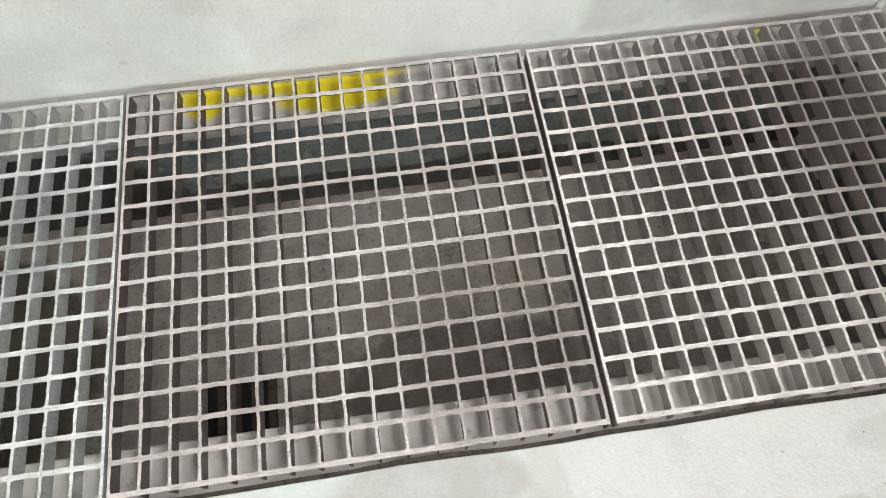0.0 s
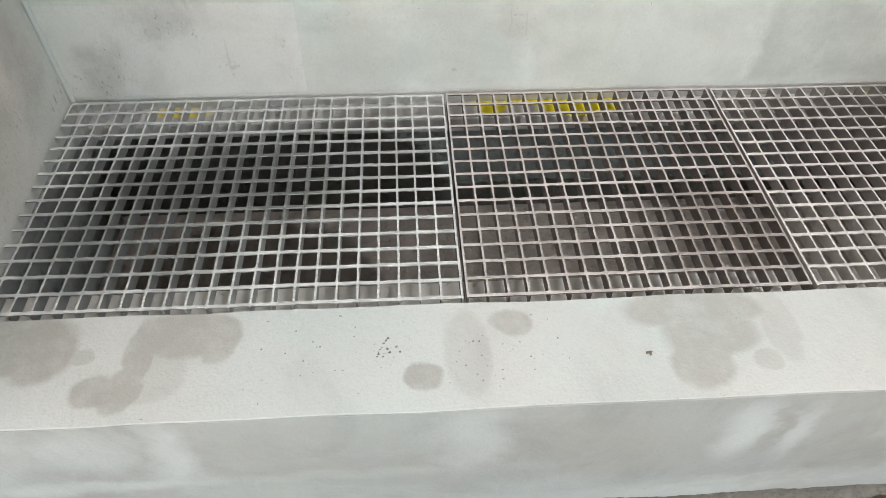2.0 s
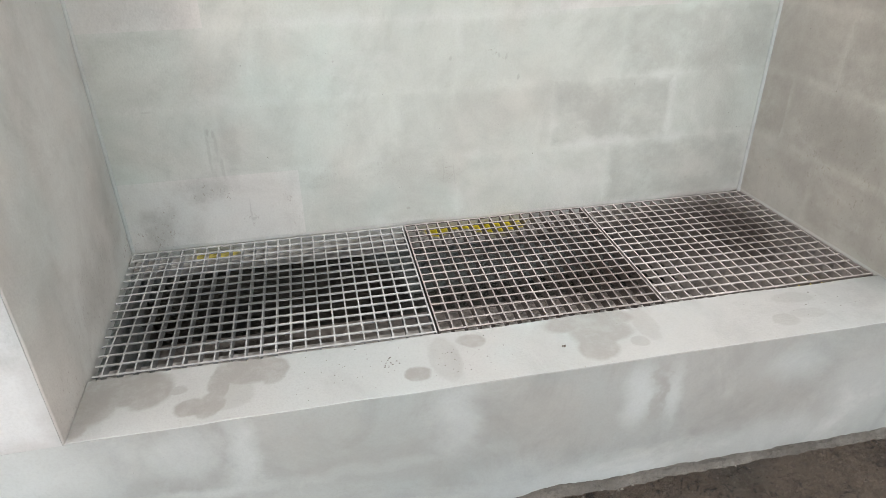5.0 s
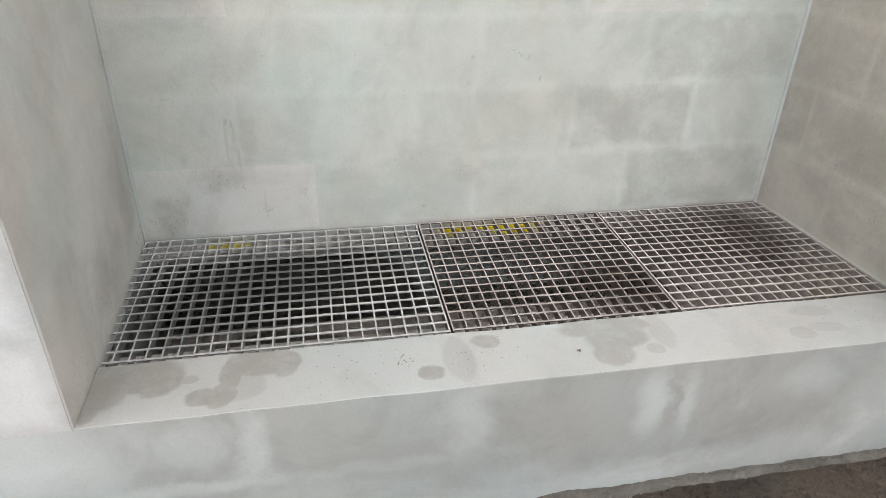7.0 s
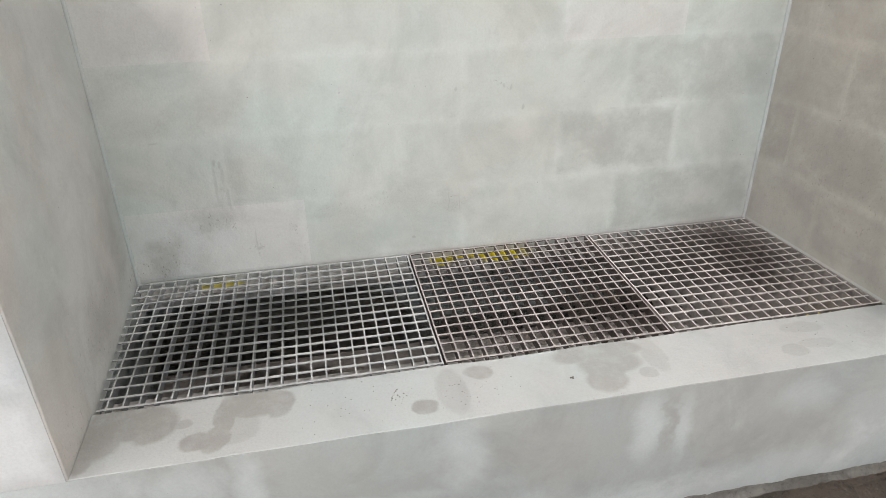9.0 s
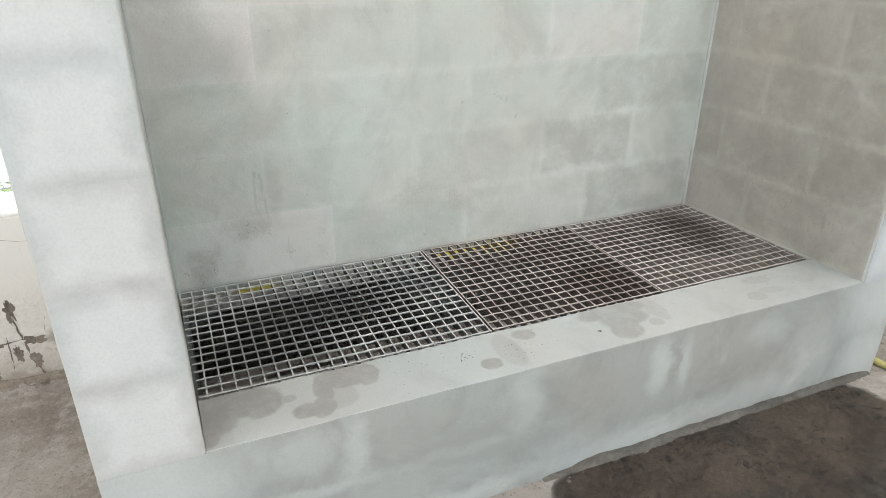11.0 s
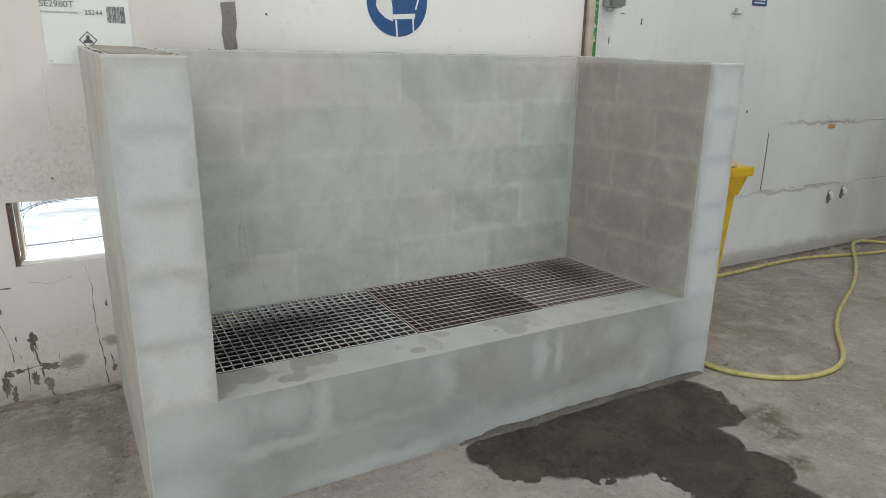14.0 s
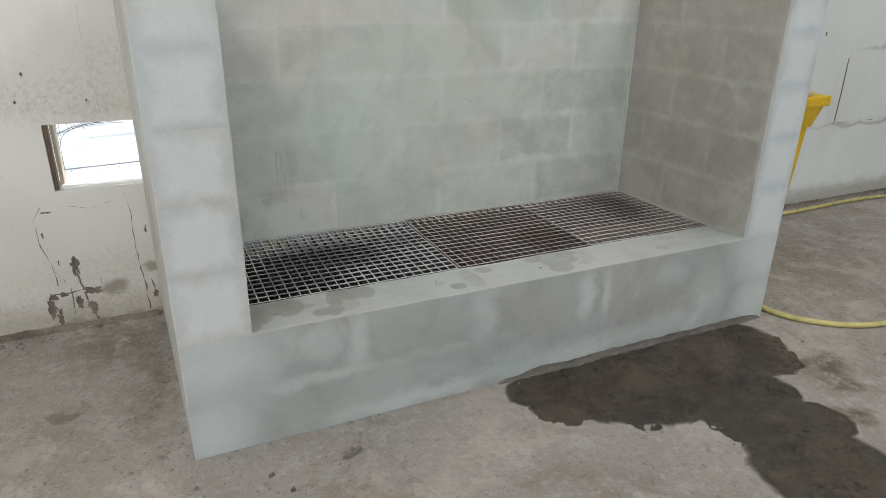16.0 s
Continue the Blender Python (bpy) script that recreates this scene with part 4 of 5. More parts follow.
for name, shape in (("mask_symbol", ((215, 80), (262, 132), (268, 165), (268, 228), (230, 213), (196, 185), (181, 158), (186, 125))),
                    ("strap_symbol", ((258, 112), (272, 132), (414, 8), (396, -6))),
                    ("band_symbol", ((270, 196), (389, 187), (389, 210), (270, 219))),
                    ("line_symbol", ((282, 221), (291, 220), (296, 297), (287, 298))), ("line_symbol", ((374, 213), (382, 212), (385, 270), (377, 276))),
                    ("line_symbol", ((188, 28), (270, 34), (270, 42), (188, 37))), ("line_symbol", ((400, 20), (408, 20), (418, 100), (396, 170), (388, 168), (409, 98)))):
    part(name, plate(on_sign(shape), y - 0.0045, 0.0012), M_WHITE, disc)


def writing(text, x, z, size, parent, material, name="writing"):
    cu = bpy.data.curves.new(name, "FONT")
    cu.body, cu.size, cu.extrude = text, size, 0.0003
    cu.materials.append(material)
    ob = new(name, cu)
    ob.matrix_basis = pose(x, y - 0.0045, z, 90, 0, 0)
    at = ob.matrix_basis.copy()
    adopt(ob, parent)
    ob.matrix_basis = at
    return ob


poster = thing("label_sheet", "white printed hazard label in a glossy plastic sleeve", "label", (-1.0, y, 1.6))
sheet = part("sheet", box(-1.150, -0.843, y - 0.003, y, 1.394, 1.815, 0.001), M_PAPER, poster)
writing("SE2980T", -1.151, 1.603, 0.0325, sheet, M_INK)
writing("ENGOBE BLANC LAVE SE2980T", -1.150, 1.581, 0.0093, sheet, M_INK)
writing("25244", -1.003, 1.578, 0.0255, sheet, M_INK)
bm = bmesh.new()
r = random.Random(9)
x = -0.925
while x < -0.862:
    w = r.choice((0.001, 0.0016, 0.0024))
    box(x, x + w, y - 0.0042, y - 0.003, 1.551, 1.612, bm=bm)
    x += w + r.choice((0.0009, 0.0012, 0.002))
tagged(part("barcode", bm, M_INK, sheet), kind="stuff")
dx, dz, s = -1.001, 1.485, 0.033
part("diamond", plate([(dx, dz - s), (dx + s, dz), (dx, dz + s), (dx - s, dz)], y - 0.0038, 0.0008), M_INK, sheet)
part("diamond_field", plate([(dx, dz - s * 0.84), (dx + s * 0.84, dz), (dx, dz + s * 0.84), (dx - s * 0.84, dz)], y - 0.0046, 0.0008), M_PAPER, sheet)
part("hazard_symbol", plate([(dx + a * 0.02, dz + b * 0.02) for a, b in ((-0.85, -0.6), (0.85, -0.6), (0.8, -0.1), (0.3, 0.15), (0.35, 0.7), (0, 0.95), (-0.35, 0.7), (-0.3, 0.15), (-0.8, -0.1))], y - 0.0054, 0.0008), M_INK, sheet)
for px, pz in ((-1.135, 1.405), (-0.856, 1.405)):
    part("nail", lathe([(0.003, 0), (0.003, 0.003)], (px, y - 0.006, pz), 8), M_INK, poster)

notice = thing("fire_notice", "small red and blue fire notice plate", "sign", (2.92, y, 1.9))
notice_plate = part("plate", box(2.848, 2.992, y - 0.004, y, 1.797, 2.05, 0.001), M_RED, notice)
part("blue_band", box(2.850, 2.990, y - 0.0055, y - 0.004, 1.799, 1.853), M_BLUE, notice_plate)
part("white_field", box(2.862, 2.905, y - 0.0055, y - 0.004, 1.865, 2.04), M_WHITE, notice_plate)
for i in range(4):
    part("line_of_writing", box(2.915, 2.98 - 0.012 * (i % 2), y - 0.0055, y - 0.004, 1.872 + i * 0.04, 1.888 + i * 0.04), M_WHITE, notice_plate)
for i in range(2):
    part("line_of_writing", box(2.862, 2.97, y - 0.007, y - 0.0055, 1.812 + i * 0.018, 1.818 + i * 0.018), M_WHITE, notice_plate)

conduit = thing("conduit", "cream painted conduit running up the wall", "conduit", (1.495, y, 1.0))
part("duct", box(1.474, 1.518, y - 0.035, y, 0.05, ROOF - 0.01, 0.008), M_PIPE, conduit)
part("joint_strip", box(1.464, 1.472, y - 0.012, y, 0.05, ROOF - 0.01), M_CRACK, conduit)
strip = tagged(part("green_strip", box(1.527, 1.562, y - 0.008, y, 0.05, ROOF - 0.01, 0.002), M_GREEN), "narrow chipped green painted wall strip", "strip")
jbox = thing("junction_box", "grey junction box with smoky cover beside the conduit", "electrical box", (1.65, y, 1.79))
jbody = part("body", box(1.590, 1.705, y - 0.045, y, 1.728, 1.842, 0.005), M_BOX, jbox)
part("cover", box(1.603, 1.700, y - 0.075, y - 0.0452, 1.734, 1.834, 0.008), M_CLEAR, jbody, "smoky plastic cover")
tube("cable", [(1.60, y - 0.03, 1.74), (1.585, y - 0.035, 1.715), (1.61, y - 0.04, 1.70), (1.65, y - 0.03, 1.705), (1.66, y - 0.025, 1.73)], 0.004, M_BOX, jbox)
hook = thing("wall_hook", "small bent metal hook in the wall", "hook", (2.7, y, 1.745))
part("plate", box(2.692, 2.716, y - 0.006, y, 1.735, 1.775, 0.002), M_BOX, hook)
tube("prong", [(2.66, y - 0.01, 1.742), (2.70, y - 0.03, 1.735), (2.75, y - 0.012, 1.742)], 0.005, M_BOX, hook)

# bare strip where plaster has come off
part("bare_strip", plate([(-0.490, 1.30), (-0.438, 1.30), (-0.436, 1.45), (-0.431, 1.47), (-0.437, 1.52), (-0.428, 1.56), (-0.43, 1.655), (-0.492, 1.648), (-0.487, 1.58), (-0.494, 1.53), (-0.486, 1.46)], y - 0.003, 0.003), M_MORTAR, wall_north, "grey strip of bare mortar")
part("plaster_edge", plate([(-0.502, 1.30), (-0.492, 1.30), (-0.488, 1.45), (-0.496, 1.53), (-0.489, 1.58), (-0.496, 1.655), (-0.43, 1.66), (-0.42, 1.672), (-0.50, 1.675)], y - 0.0015, 0.0015), M_WALL, wall_north)

# repaired panel with open seams
part("wall_panel", box(3.226, 4.78, y - 0.002, y, 0.553, 1.008, 0.001), M_WALL_GREY, wall_north)
part("seam", plate([(3.210, 0.55), (3.217, 0.55), (3.221, 0.74), (3.217, 0.96), (3.211, 0.97), (3.213, 0.72)], y - 0.0025, 0.0025), M_CRACK, wall_north)
for i, (xa, xb, zz) in enumerate(((3.21, 3.36, 0.546), (3.55, 3.62, 0.545), (3.72, 3.98, 0.548), (3.85, 4.15, 1.022), (4.35, 4.8, 1.02), (4.4, 4.9, 0.545))):
    part("seam", plate(ragged((xa + xb) / 2, zz, (xb - xa) / 2, 0.0013, 40, i, 0.35), y - 0.0026, 0.0026), M_FAINT, wall_north)
chip = tagged(part("plaster_chip", box(3.90, 3.975, y - 0.014, y, 0.975, 1.003, 0.005), M_OCHRE), "ochre chip of broken plaster on the wall", "chip")
for k, (px, pz) in enumerate(((4.068, 0.445), (4.241, 0.467))):
    anchor = thing("wall_anchor", "small broken wall anchor with torn white plaster", "anchor", (px, y, pz), "broken wall anchors")
    # ragged dark plate painted as the shadow behind the torn plaster
    part("painted_shadow", plate(ragged(px - 0.005, pz - 0.01, 0.026, 0.05, 12, k + 30, 0.3), y - 0.003, 0.003), M_CRACK, anchor)
    part("torn_plaster", plate(ragged(px + 0.022, pz - 0.005, 0.014, 0.026, 9, k + 40, 0.35), y - 0.016, 0.016), M_WHITE, anchor)
    part("torn_plaster", plate(ragged(px + 0.003, pz + 0.022, 0.016, 0.012, 9, k + 50, 0.35), y - 0.014, 0.014), M_WHITE, anchor)


# ---- damage below the low opening ----
def crack(points, width, seed):
    """A ragged thin crack along (x, z) points."""
    r = random.Random(seed)
    pts = []
    for (xa, za), (xb, zb) in zip(points, points[1:]):
        n = max(2, int(math.hypot(xb - xa, zb - za) / 0.02))
        pts += [(xa + (xb - xa) * i / n + r.uniform(-1, 1) * 0.0025, za + (zb - za) * i / n) for i in range(n)]
    pts.append(points[-1])
    ws = [width * 0.62 * r.uniform(0.1, 1.7) for _ in pts]
    vertical = abs(points[-1][1] - points[0][1]) > abs(points[-1][0] - points[0][0])
    off = (1, 0) if vertical else (0, 1)
    outline = [(p[0] - off[0] * w, p[1] - off[1] * w) for p, w in zip(pts, ws)] + [(p[0] + off[0] * w, p[1] + off[1] * w) for p, w in reversed(list(zip(pts, ws)))]
    bm = bmesh.new()
    n = len(pts)
    vs = [bm.verts.new((x, WY - 0.0018, z)) for x, z in outline]
    for i in range(n - 1):
        bm.faces.new((vs[i], vs[i + 1], vs[2 * n - 2 - i], vs[2 * n - 1 - i]))
    bmesh.ops.recalc_face_normals(bm, faces=list(bm.faces))
    return part("crack", bm, M_CRACK if width > 0.0016 else M_FAINT, wall_north)


crack([(-1.105, 0.50), (-1.110, 0.40), (-1.106, 0.27), (-1.095, 0.15), (-1.092, 0.03)], 0.0032, 1)
crack([(-1.43, 0.545), (-1.46, 0.49), (-1.455, 0.38), (-1.43, 0.30), (-1.425, 0.20)], 0.0025, 2)
crack([(-1.43, 0.27), (-1.40, 0.23), (-1.395, 0.21)], 0.0018, 3)
crack([(-1.355, 0.24), (-1.33, 0.19)], 0.0022, 4)
crack([(-1.38, 0.19), (-1.385, 0.06)], 0.0025, 5)
crack([(-1.255, 0.24), (-1.265, 0.18)], 0.0014, 6)
crack([(-1.24, 0.128), (-1.18, 0.132)], 0.0018, 7)
crack([(-1.24, 0.118), (-1.19, 0.12)], 0.0014, 8)
crack([(-1.17, 1.39), (-1.168, 1.15), (-1.15, 0.88)], 0.0005, 10)
crack([(-1.12, 0.58), (-1.108, 0.50)], 0.001, 11)
crack([(-1.455, 0.17), (-1.47, 0.13), (-1.44, 0.09), (-1.435, 0.03)], 0.007, 13)
crack([(-1.45, 0.165), (-1.40, 0.16), (-1.34, 0.168), (-1.27, 0.155)], 0.0045, 14)
crack([(-1.345, 0.26), (-1.34, 0.20), (-1.335, 0.165)], 0.0035, 15)
crack([(-1.33, 0.15), (-1.325, 0.09), (-1.30, 0.02)], 0.007, 16)
crack([(-1.07, 0.17), (-1.06, 0.12), (-1.05, 0.09)], 0.003, 19)
crack([(-1.33, 0.54), (-1.25, 0.52), (-1.16, 0.545)], 0.001, 12)
for k, (cx, cz, rx, rz) in enumerate(((-1.347, 0.285, 0.018, 0.043), (-1.36, 0.115, 0.016, 0.04), (-1.30, 0.158, 0.042, 0.018), (-1.41, 0.158, 0.02, 0.01), (-1.465, 0.10, 0.018, 0.045),
                                      (-1.45, 0.15, 0.022, 0.012), (-1.44, 0.05, 0.012, 0.04), (-1.31, 0.08, 0.02, 0.035), (-1.41, 0.522, 0.02, 0.004), (-1.44, 0.425, 0.004, 0.014), (-1.405, 0.30, 0.004, 0.014),
                                      (-1.06, 0.10, 0.012, 0.02), (-1.06, 0.40, 0.006, 0.02), (-1.39, 1.06, 0.006, 0.009), (-1.19, 0.955, 0.007, 0.006), (-1.43, 0.96, 0.005, 0.007), (0.16, 1.72, 0.004, 0.006), (-0.30, 1.61, 0.006, 0.005), (-0.62, 1.66, 0.008, 0.010),
                                      (1.66, 1.55, 0.006, 0.02), (1.75, 1.70, 0.02, 0.004), (1.9, 1.66, 0.006, 0.026), (2.62, 0.30, 0.035, 0.022), (2.95, 1.12, 0.008, 0.012), (2.55, 0.10, 0.03, 0.02))):
    part("bare_patch", plate(ragged(cx, cz, rx * 0.8, rz * 0.85, 46, k, 0.5), y - 0.002, 0.002), M_CRUMBLE if k % 3 else M_CRACK, wall_north)

# the low opening: timber at its side and wire hanging across its head
window = tagged(thing("window_1", "low unglazed wall opening with torn wire mesh", "window", (-1.1, y + 0.1, 0.73)), kind="structure")
part("side_board", box(WIN[0] + 0.001, WIN[0] + 0.016, y + 0.005, y + 0.07, WIN[2] + 0.001, WIN[3] - 0.002, 0.002), M_WOOD, window)
part("side_board", box(WIN[0] + 0.017, WIN[0] + 0.032, y + 0.075, y + 0.16, WIN[2] + 0.001, WIN[3] - 0.002, 0.002), M_PALEWOOD, window)
part("sill", box(WIN[0] + 0.002, WIN[1], y + 0.02, y + 0.25, WIN[2], WIN[2] + 0.008, 0.002), M_WHITE, window)
tube("rail", [(WIN[0], y + 0.2, WIN[2] + 0.035), (-1.1, y + 0.2, WIN[2] + 0.04), (WIN[1], y + 0.2, WIN[2] + 0.05)], 0.0028, M_RAIL, window)
r = random.Random(12)
for i in range(26):
    x = WIN[0] + 0.03 + i * 0.0185
    d = 0.018 + 0.075 * math.exp(-i / 5.0) + r.uniform(0, 0.012)
    tube("wire", [(x, y + 0.17, WIN[3]), (x + r.uniform(-0.012, 0.012), y + 0.165, WIN[3] - d * 0.5), (x + r.uniform(-0.02, 0.02), y + 0.17, WIN[3] - d)], 0.0008, M_WIRE, window, res=1)
for i in range(3):
    pts = [(WIN[0] + 0.02 + q * 0.06, y + 0.17, WIN[3] - 0.012 - 0.012 * i - (0.06 - 0.012 * i) * math.exp(-q / 1.6) + r.uniform(-0.004, 0.004)) for q in range(9)]
    tube("wire", pts, 0.0009, M_WIRE, window, res=1)
tube("wire", [(WIN[0] + 0.03, y + 0.17, WIN[2]), (WIN[0] + 0.034, y + 0.17, 0.70), (WIN[0] + 0.03, y + 0.17, 0.76), (WIN[0] + 0.06, y + 0.17, 0.82), (-1.15, y + 0.17, 0.845), (WIN[1], y + 0.17, 0.86)], 0.0011, M_WIRE, window, res=1)

# ---- yellow bin behind the basin ----
ybin = thing("plastic_bin", "tapered yellow plastic bin standing beside the basin", "bin", (1.97, -0.05, 0))
BX0, BX1, BY0, BY1 = 1.71, 2.262, -0.30, 0.20


def taper(a, b, z0, z1, bevel):
    bm = box(*a[:2], *a[2:], z0, z1)
    for v in bm.verts:
        if v.co.z > (z0 + z1) / 2:
            v.co.x = b[0] if abs(v.co.x - a[0]) < 1e-6 else b[1]
            v.co.y = b[2] if abs(v.co.y - a[2]) < 1e-6 else b[3]
    bmesh.ops.bevel(bm, geom=list(bm.edges), offset=bevel, segments=3, affect="EDGES", profile=0.5)
    return bm


part("body", taper((BX0 + 0.09, BX1 - 0.09, BY0 + 0.09, BY1 - 0.09), (BX0 + 0.056, BX1 - 0.056, BY0 + 0.056, BY1 - 0.056), 0.0, 0.72, 0.012), M_YELLOW, ybin)
part("collar", taper((BX0 + 0.048, BX1 - 0.048, BY0 + 0.048, BY1 - 0.048), (BX0 + 0.018, BX1 - 0.018, BY0 + 0.018, BY1 - 0.018), 0.705, 0.823, 0.005), M_YELLOW, ybin)
part("lid", box(BX0, BX1, BY0, BY1, 0.822, 0.874, 0.006), M_YELLOW, ybin)
rag = tagged(part("folded_cloth", join(join(lathe([(0.08, 0.875), (0.088, 0.885), (0.08, 0.9)], (2.10, -0.20, 0), 14), lathe([(0.07, 0.897), (0.076, 0.907), (0.066, 0.92)], (2.095, -0.19, 0), 14)),
             lathe([(0.05, 0.918), (0.058, 0.928), (0.03, 0.94)], (2.10, -0.195, 0), 14)), M_CLOTH), "sandy coloured folded cloth lying on the yellow bin", "cloth")

# ---- hose and extinguisher ----
HOSE = [(1.55, 0.05), (1.8, 0.24), (2.3, 0.20), (2.72, 0.18), (3.1, 0.195), (3.6, 0.22), (4.02, 0.12), (4.42, 0.0), (4.75, 0.05), (4.74, 0.2), (4.5, 0.29), (4.28, 0.19), (3.86, -0.1),
        (3.45, -0.33), (3.15, -0.46), (2.77, -0.62), (2.46, -0.80), (2.24, -0.99), (2.02, -1.09), (1.77, -1.06), (1.61, -0.96), (1.51, -0.84), (1.48, -0.72), (1.52, -0.5), (1.54, -0.25)]
hose = tube("garden_hose", [(x, yy, 0.013 + (0.024 if 9 < i < 13 else 0)) for i, (x, yy) in enumerate(HOSE)], 0.0125, M_HOSE)
tagged(hose, "pale yellow rubber hose lying looped on the concrete floor", "hose")

EX, EY = 5.32, 0.15
ext = thing("fire_extinguisher", "red fire extinguisher standing on the floor by the wall", "extinguisher", (EX, EY, 0))
cylinder = part("cylinder", lathe([(0.074, 0.03), (0.08, 0.04), (0.08, 0.40), (0.066, 0.45), (0.03, 0.48), (0.028, 0.50)], (EX, EY, 0)), M_RED, ext)
part("base_ring", lathe([(0.07, 0.0), (0.082, 0.003), (0.082, 0.045), (0.076, 0.05)], (EX, EY, 0)), M_BLACK, ext)
part("valve", box(EX - 0.03, EX + 0.03, EY - 0.015, EY + 0.015, 0.50, 0.55, 0.004), M_BLACK, ext)
part("handle", box(EX - 0.11, EX + 0.02, EY - 0.012, EY + 0.012, 0.555, 0.57, 0.004), M_BLACK, ext)
tube("discharge_hose", [(EX - 0.02, EY, 0.53), (EX - 0.09, EY - 0.02, 0.54), (EX - 0.12, EY - 0.04, 0.45), (EX - 0.1, EY - 0.04, 0.3), (EX - 0.09, EY - 0.03, 0.15)], 0.013, M_BLACK, ext)
part("label", plate([(EX - 0.045, 0.18), (EX + 0.045, 0.18), (EX + 0.045, 0.36), (EX - 0.045, 0.36)], EY - 0.083, 0.004), M_WHITE, cylinder, "white printed label")


# ---- crumbs and rubble ----
def crumbs(name, label, spots, material, seed):
    """Small irregular stones: spots of (x, y, z, size)."""
    r = random.Random(seed)
    verts, faces = [], []
    for x, yy, z, s in spots:
        base = len(verts)
        for dx, dy, dz in ((-1, -0.8, 0), (1, -0.7, 0), (0.8, 1, 0), (-0.9, 0.8, 0), (-0.5, -0.4, 1), (0.6, -0.3, 0.8), (0.3, 0.6, 1)):
            verts.append((x + s * dx * r.uniform(0.5, 1.1), yy + s * dy * r.uniform(0.5, 1.1), z + s * dz * r.uniform(0.3, 0.8)))
        faces += [tuple(base + i for i in f) for f in ((0, 1, 5, 4), (1, 2, 5), (2, 6, 5), (2, 3, 6), (3, 4, 6), (3, 0, 4), (4, 5, 6))]
    me = bpy.data.meshes.new(name)
    me.from_pydata(verts, [], faces)
    me.materials.append(material)
    return tagged(new(name, me), label, name.replace("_", " "), kind="stuff")


r = random.Random(21)
spots = []
for _ in range(1600):
    x = r.choice((r.uniform(-3.2, -1.05), r.uniform(1.5, 6.0), r.uniform(2.4, 5.2)))
    spots.append((x, WY - 0.01 - abs(r.gauss(0, 0.05)), 0, abs(r.gauss(0.002, 0.005)) + 0.0015))
for _ in range(260):
    spots.append((-1.03 - abs(r.gauss(0, 0.09)), r.uniform(-0.8, 0.3), 0, abs(r.gauss(0.001, 0.004)) + 0.001))
crumbs("rubble", "crumbled plaster and grit along the foot of the wall", spots, M_RUBBLE, 1)
spots = [(r.uniform(-2.2, 5.5), r.uniform(-2.2, 0.3), 0, abs(r.gauss(0.0015, 0.003)) + 0.001) for _ in range(2600)]
spots = [p for p in spots if not (-1.05 < p[0] < 1.5 and p[1] > -0.79) and not (0.05 < p[0] < 1.35 and p[1] > -1.9)]
spots += [(r.uniform(-1.0, 1.5), -0.785 - abs(r.gauss(0, 0.012)), 0, abs(r.gauss(0.002, 0.002)) + 0.0006) for _ in range(200)]
crumbs("floor_grit", "small grit scattered over the concrete floor", spots, M_RUBBLE, 2)
spots = [(-0.135 + r.gauss(0, 0.012), -0.678 + r.gauss(0, 0.012), ZG, r.uniform(0.0008, 0.003)) for _ in range(26)]
spots += [(0.278 + r.gauss(0, 0.002), -0.697 + r.gauss(0, 0.004), ZG, 0.003) for _ in range(4)]
spots += [(r.uniform(-0.35, 0.15), -0.68 + r.gauss(0, 0.05), ZG, r.uniform(0.0006, 0.0018)) for _ in range(70)]
spots += [(r.uniform(0.8, 1.1), -0.66 + r.gauss(0, 0.04), ZG, r.uniform(0.0006, 0.002)) for _ in range(16)]
spots = [p for p in spots if -0.765 < p[1] < -0.6]
crumbs("sill_grit", "dark crumbs of grit lying on the sill", spots, M_CRACK, 3)
spots = [(r.choice((r.uniform(-0.75, 1.2), r.uniform(-0.35, 0.15))), -0.774 + r.gauss(0, 0.002), ZG - 0.001, r.uniform(0.0006, 0.0018)) for _ in range(150)]
crumbs("edge_grit", "tiny crumbs stuck along the sill's front edge", spots, M_MORTAR_TOP, 8)
spots = [(r.uniform(-0.8, 1.17), YB + 0.006 + abs(r.gauss(0, 0.02))) for _ in range(260)]
for _ in range(220):
    k = r.random()
    spots.append((1.193 + 0.053 * k + abs(r.gauss(0, 0.008)), -0.76 * k))
    spots.append((r.choice((-0.999, -0.818)) - 0.02 * (1 - k) + r.gauss(0, 0.003), -0.75 * k))
spots = [(x, yy, ZT - 0.001 + 0.02 * (yy + 0.778) / 0.778, abs(r.gauss(0, 0.0022)) + 0.001) for x, yy in spots]
crumbs("wall_top_grit", "brown mortar crumbs along the tops of the basin walls", spots, M_CRUMBLE, 9)
spots = [(r.uniform(0.2, 1.25), r.uniform(-1.12, -0.82), 0, abs(r.gauss(0.001, 0.003)) + 0.001) for _ in range(700)]
spots += [(r.gauss(0.82, 0.09), r.uniform(-2.0, -1.1), 0, abs(r.gauss(0.001, 0.003)) + 0.001) for _ in range(600)]
crumbs("mud_grit", "dark grit in the wet patch of floor", spots, M_MUD, 4)
tagged(crumbs("stone", "", [(1.13, -1.46, 0, 0.013)], M_RUBBLE, 5), "small loose stone on the wet floor", "stone")["kind"] = "thing"
tagged(crumbs("pebble", "", [(-0.805, -0.944, 0, 0.012)], M_DIRT, 6), "small dark pebble on the concrete floor", "pebble")["kind"] = "thing"
tagged(crumbs("pebble", "", [(-0.76, -1.032, 0, 0.013)], M_DIRT, 7), "small dark pebble on the concrete floor", "pebble")["kind"] = "thing"
bm = bmesh.new()
rows = []
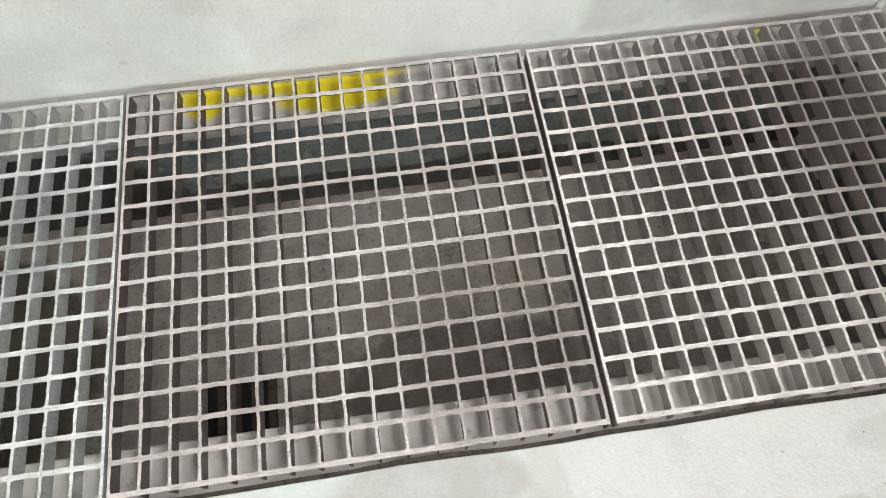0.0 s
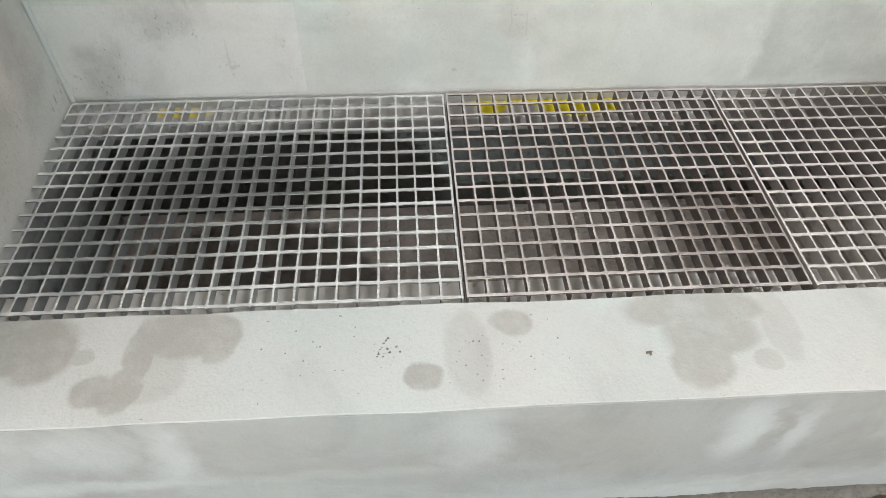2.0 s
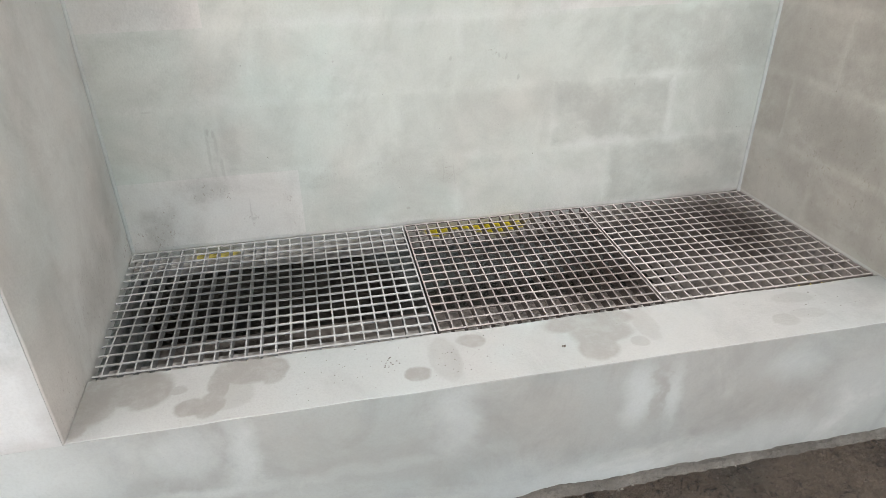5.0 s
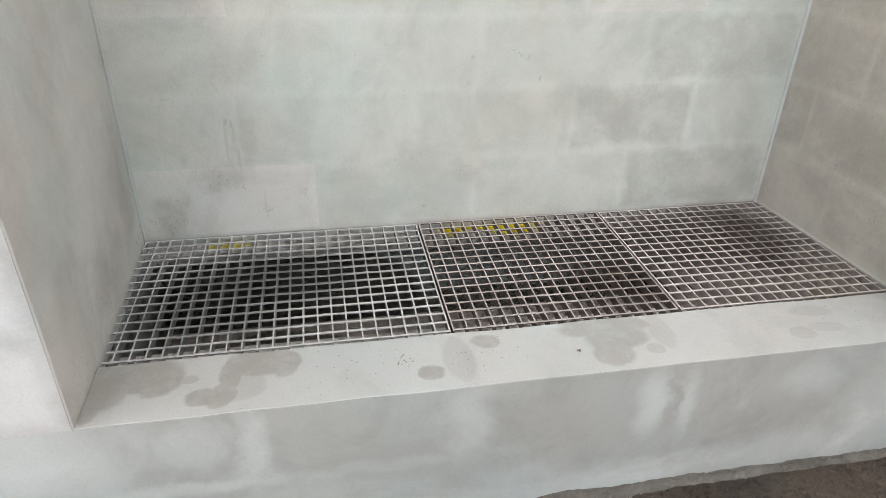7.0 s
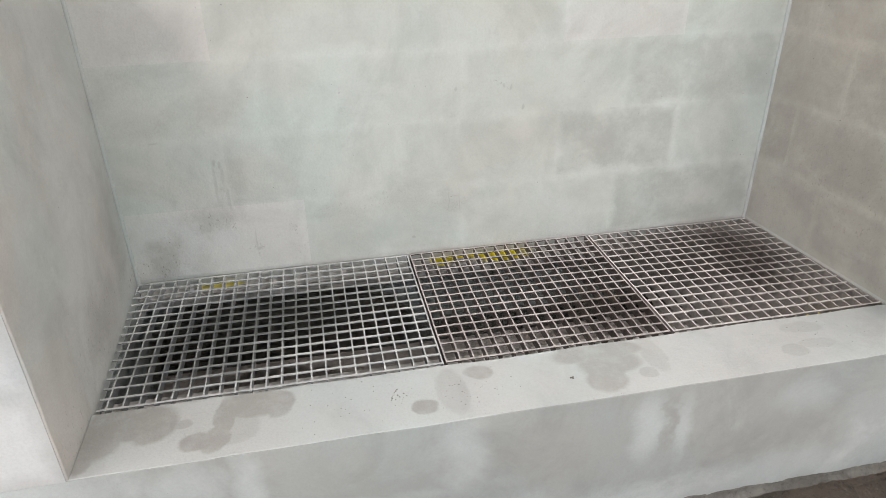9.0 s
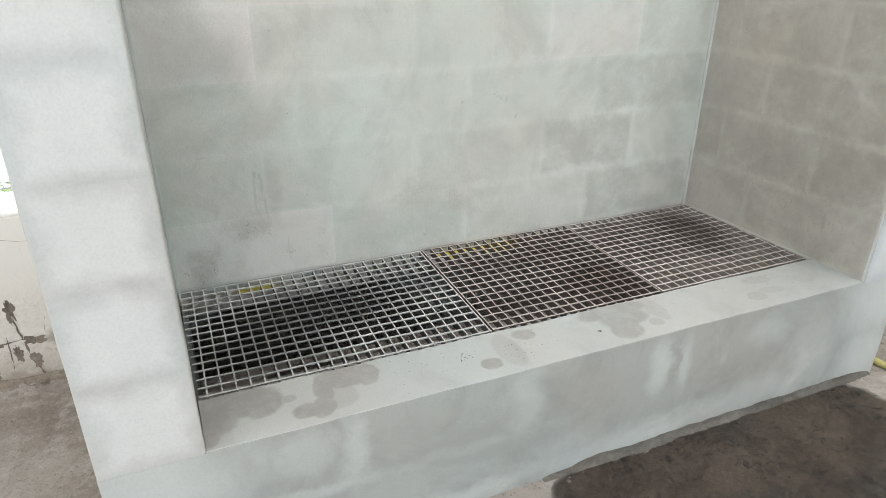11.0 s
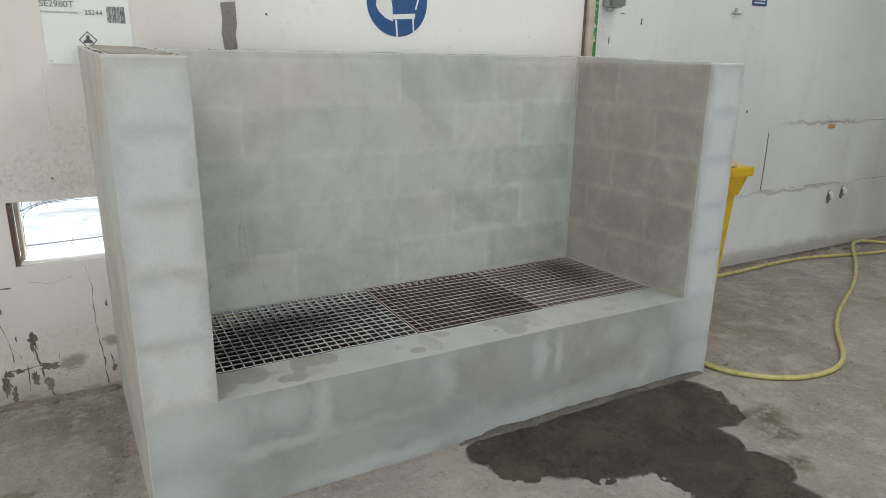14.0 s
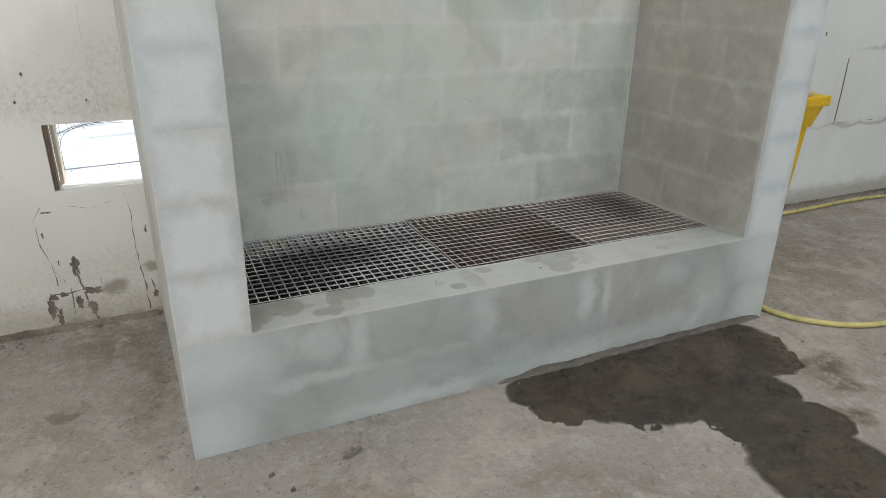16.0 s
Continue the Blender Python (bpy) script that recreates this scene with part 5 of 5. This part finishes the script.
for i in range(9):
    u = -0.035 + 0.07 * i / 8
    wide = 0.016 * math.sin(math.pi * (i + 0.6) / 9.2) + 0.002
    rows.append([bm.verts.new((-0.553 + u + 0.004 * noise.noise(Vector((i * 1.7, q, 2))), -0.944 + wide * (q - 1) + 0.35 * u + 0.004 * noise.noise(Vector((i, q * 3.1, 9))), 0.005 + 0.012 * abs(noise.noise(Vector((i * 0.9, q * 1.7, 4)))))) for q in range(3)])
for a, b in zip(rows, rows[1:]):
    for q in range(2):
        bm.faces.new((a[q], b[q], b[q + 1], a[q + 1]))
bmesh.ops.solidify(bm, geom=list(bm.faces), thickness=0.002)
tagged(part("dry_scrap", bm, M_SCRAP), "crumpled pale dry scrap lying on the concrete floor", "scrap")

# wet mud trodden over the floor, with low ridges and a ragged rim
bm = bmesh.new()
step, grid = 0.0085, {}
for i in range(160):
    for j in range(158):
        p = Vector((0.02 + i * step, -2.12 + j * step, 0))
        n1 = noise.noise_vector(p * 7) * 0.05 + noise.noise_vector(p * 24) * 0.022 + noise.noise_vector(p * 70) * 0.007
        q = p + n1
        m = max(1 - math.hypot((q.x - e[0]) / e[3], (q.y - e[1]) / e[4]) for e in WET)
        if m < -0.04 or p.y > -0.782:
            continue
        rise = min(1.0, max(0.0, (m + 0.02) / 0.5))
        ridge = (1 - abs(noise.noise(Vector((p.x * 22 + 3 * n1.x, p.y * 30, 3))) * 2)) ** 2
        lumps = noise.noise(p * 60) + 0.5 * noise.noise(p * 130)
        trod = 0.35 + 0.65 * max(0.0, min(1.0, 0.5 + 1.6 * noise.noise(p * 4.5)))
        z = -0.0004 + 0.003 * min(1.0, 4 * (m + 0.02)) * (0.3 + 0.7 * rise) + rise * trod * (0.006 * ridge + 0.0055 * lumps)
        grid[i, j] = bm.verts.new((p.x, p.y, z))
for i, j in grid:
    corner = [grid.get(c) for c in ((i, j), (i + 1, j), (i + 1, j + 1), (i, j + 1))]
    if all(corner):
        bm.faces.new(corner).smooth = True
tagged(part("wet_mud", bm, M_WETMUD), "dark wet mud trodden over the concrete floor", "mud", kind="stuff")

def bank(x0, x1, y, high, wide, ends, material, seed, name, label, category):
    """A ragged bank of mortar lying along a wall's foot at y, from x0 to x1."""
    bm = bmesh.new()
    n, rings = int((x1 - x0) / 0.0032), []
    for i in range(n + 1):
        x = x0 + (x1 - x0) * i / n
        u = x + 10 * seed
        k = min(1.0, (x - x0 + 0.01) / ends[0]) * min(1.0, (x1 - x + 0.01) / ends[1])
        jag = 0.6 * abs(noise.noise(Vector((u * 6, 0, 0)))) + 0.28 * noise.noise(Vector((u * 17, 0, 2))) + 0.09 * noise.noise(Vector((u * 70, 0, 5)))
        h = max(0.003, 0.004 + high * k * (0.75 + jag))
        w = 0.006 + wide * k * (0.6 + 0.9 * abs(noise.noise(Vector((u * 11, 3, 0)))) + 0.3 * noise.noise(Vector((u * 60, 3, 1))))
        ring = [(0.0, 0.0), (0.0, h), (-0.0045, h * 0.97), (-0.006, h * 0.6), (-0.007 - 0.3 * w, h * 0.3), (-0.007 - w, 0.001)]
        row = []
        for q, (dy, z) in enumerate(ring):
            shake = noise.noise_vector(Vector((u * 75, q * 2.0, 5))) * (0.0025 if q > 1 else 0)
            row.append(bm.verts.new((x + shake.x, y + dy + shake.y, max(0, z + shake.z))))
        rings.append(row)
    for a, b in zip(rings, rings[1:]):
        for q in range(5):
            bm.faces.new((a[q], b[q], b[q + 1], a[q + 1]))
    bmesh.ops.recalc_face_normals(bm, faces=list(bm.faces))
    return tagged(part(name, bm, material), label, category)


bank(0.07, 1.42, -0.779, 0.026, 0.009, (0.2, 0.1), M_BANK, 0, "mortar_bank", "damp grey mortar smeared along the foot of the basin", "mortar")
bank(-3.3, -1.045, WY + 0.001, 0.016, 0.03, (0.3, 0.03), M_CRUMBLE, 1, "crumbled_mortar", "crumbling brown mortar along the foot of the white wall", "mortar")
bank(1.6, 6.2, WY + 0.001, 0.007, 0.025, (0.3, 0.3), M_CRUMBLE, 2, "crumbled_mortar", "crumbling brown mortar along the foot of the grey wall", "mortar")
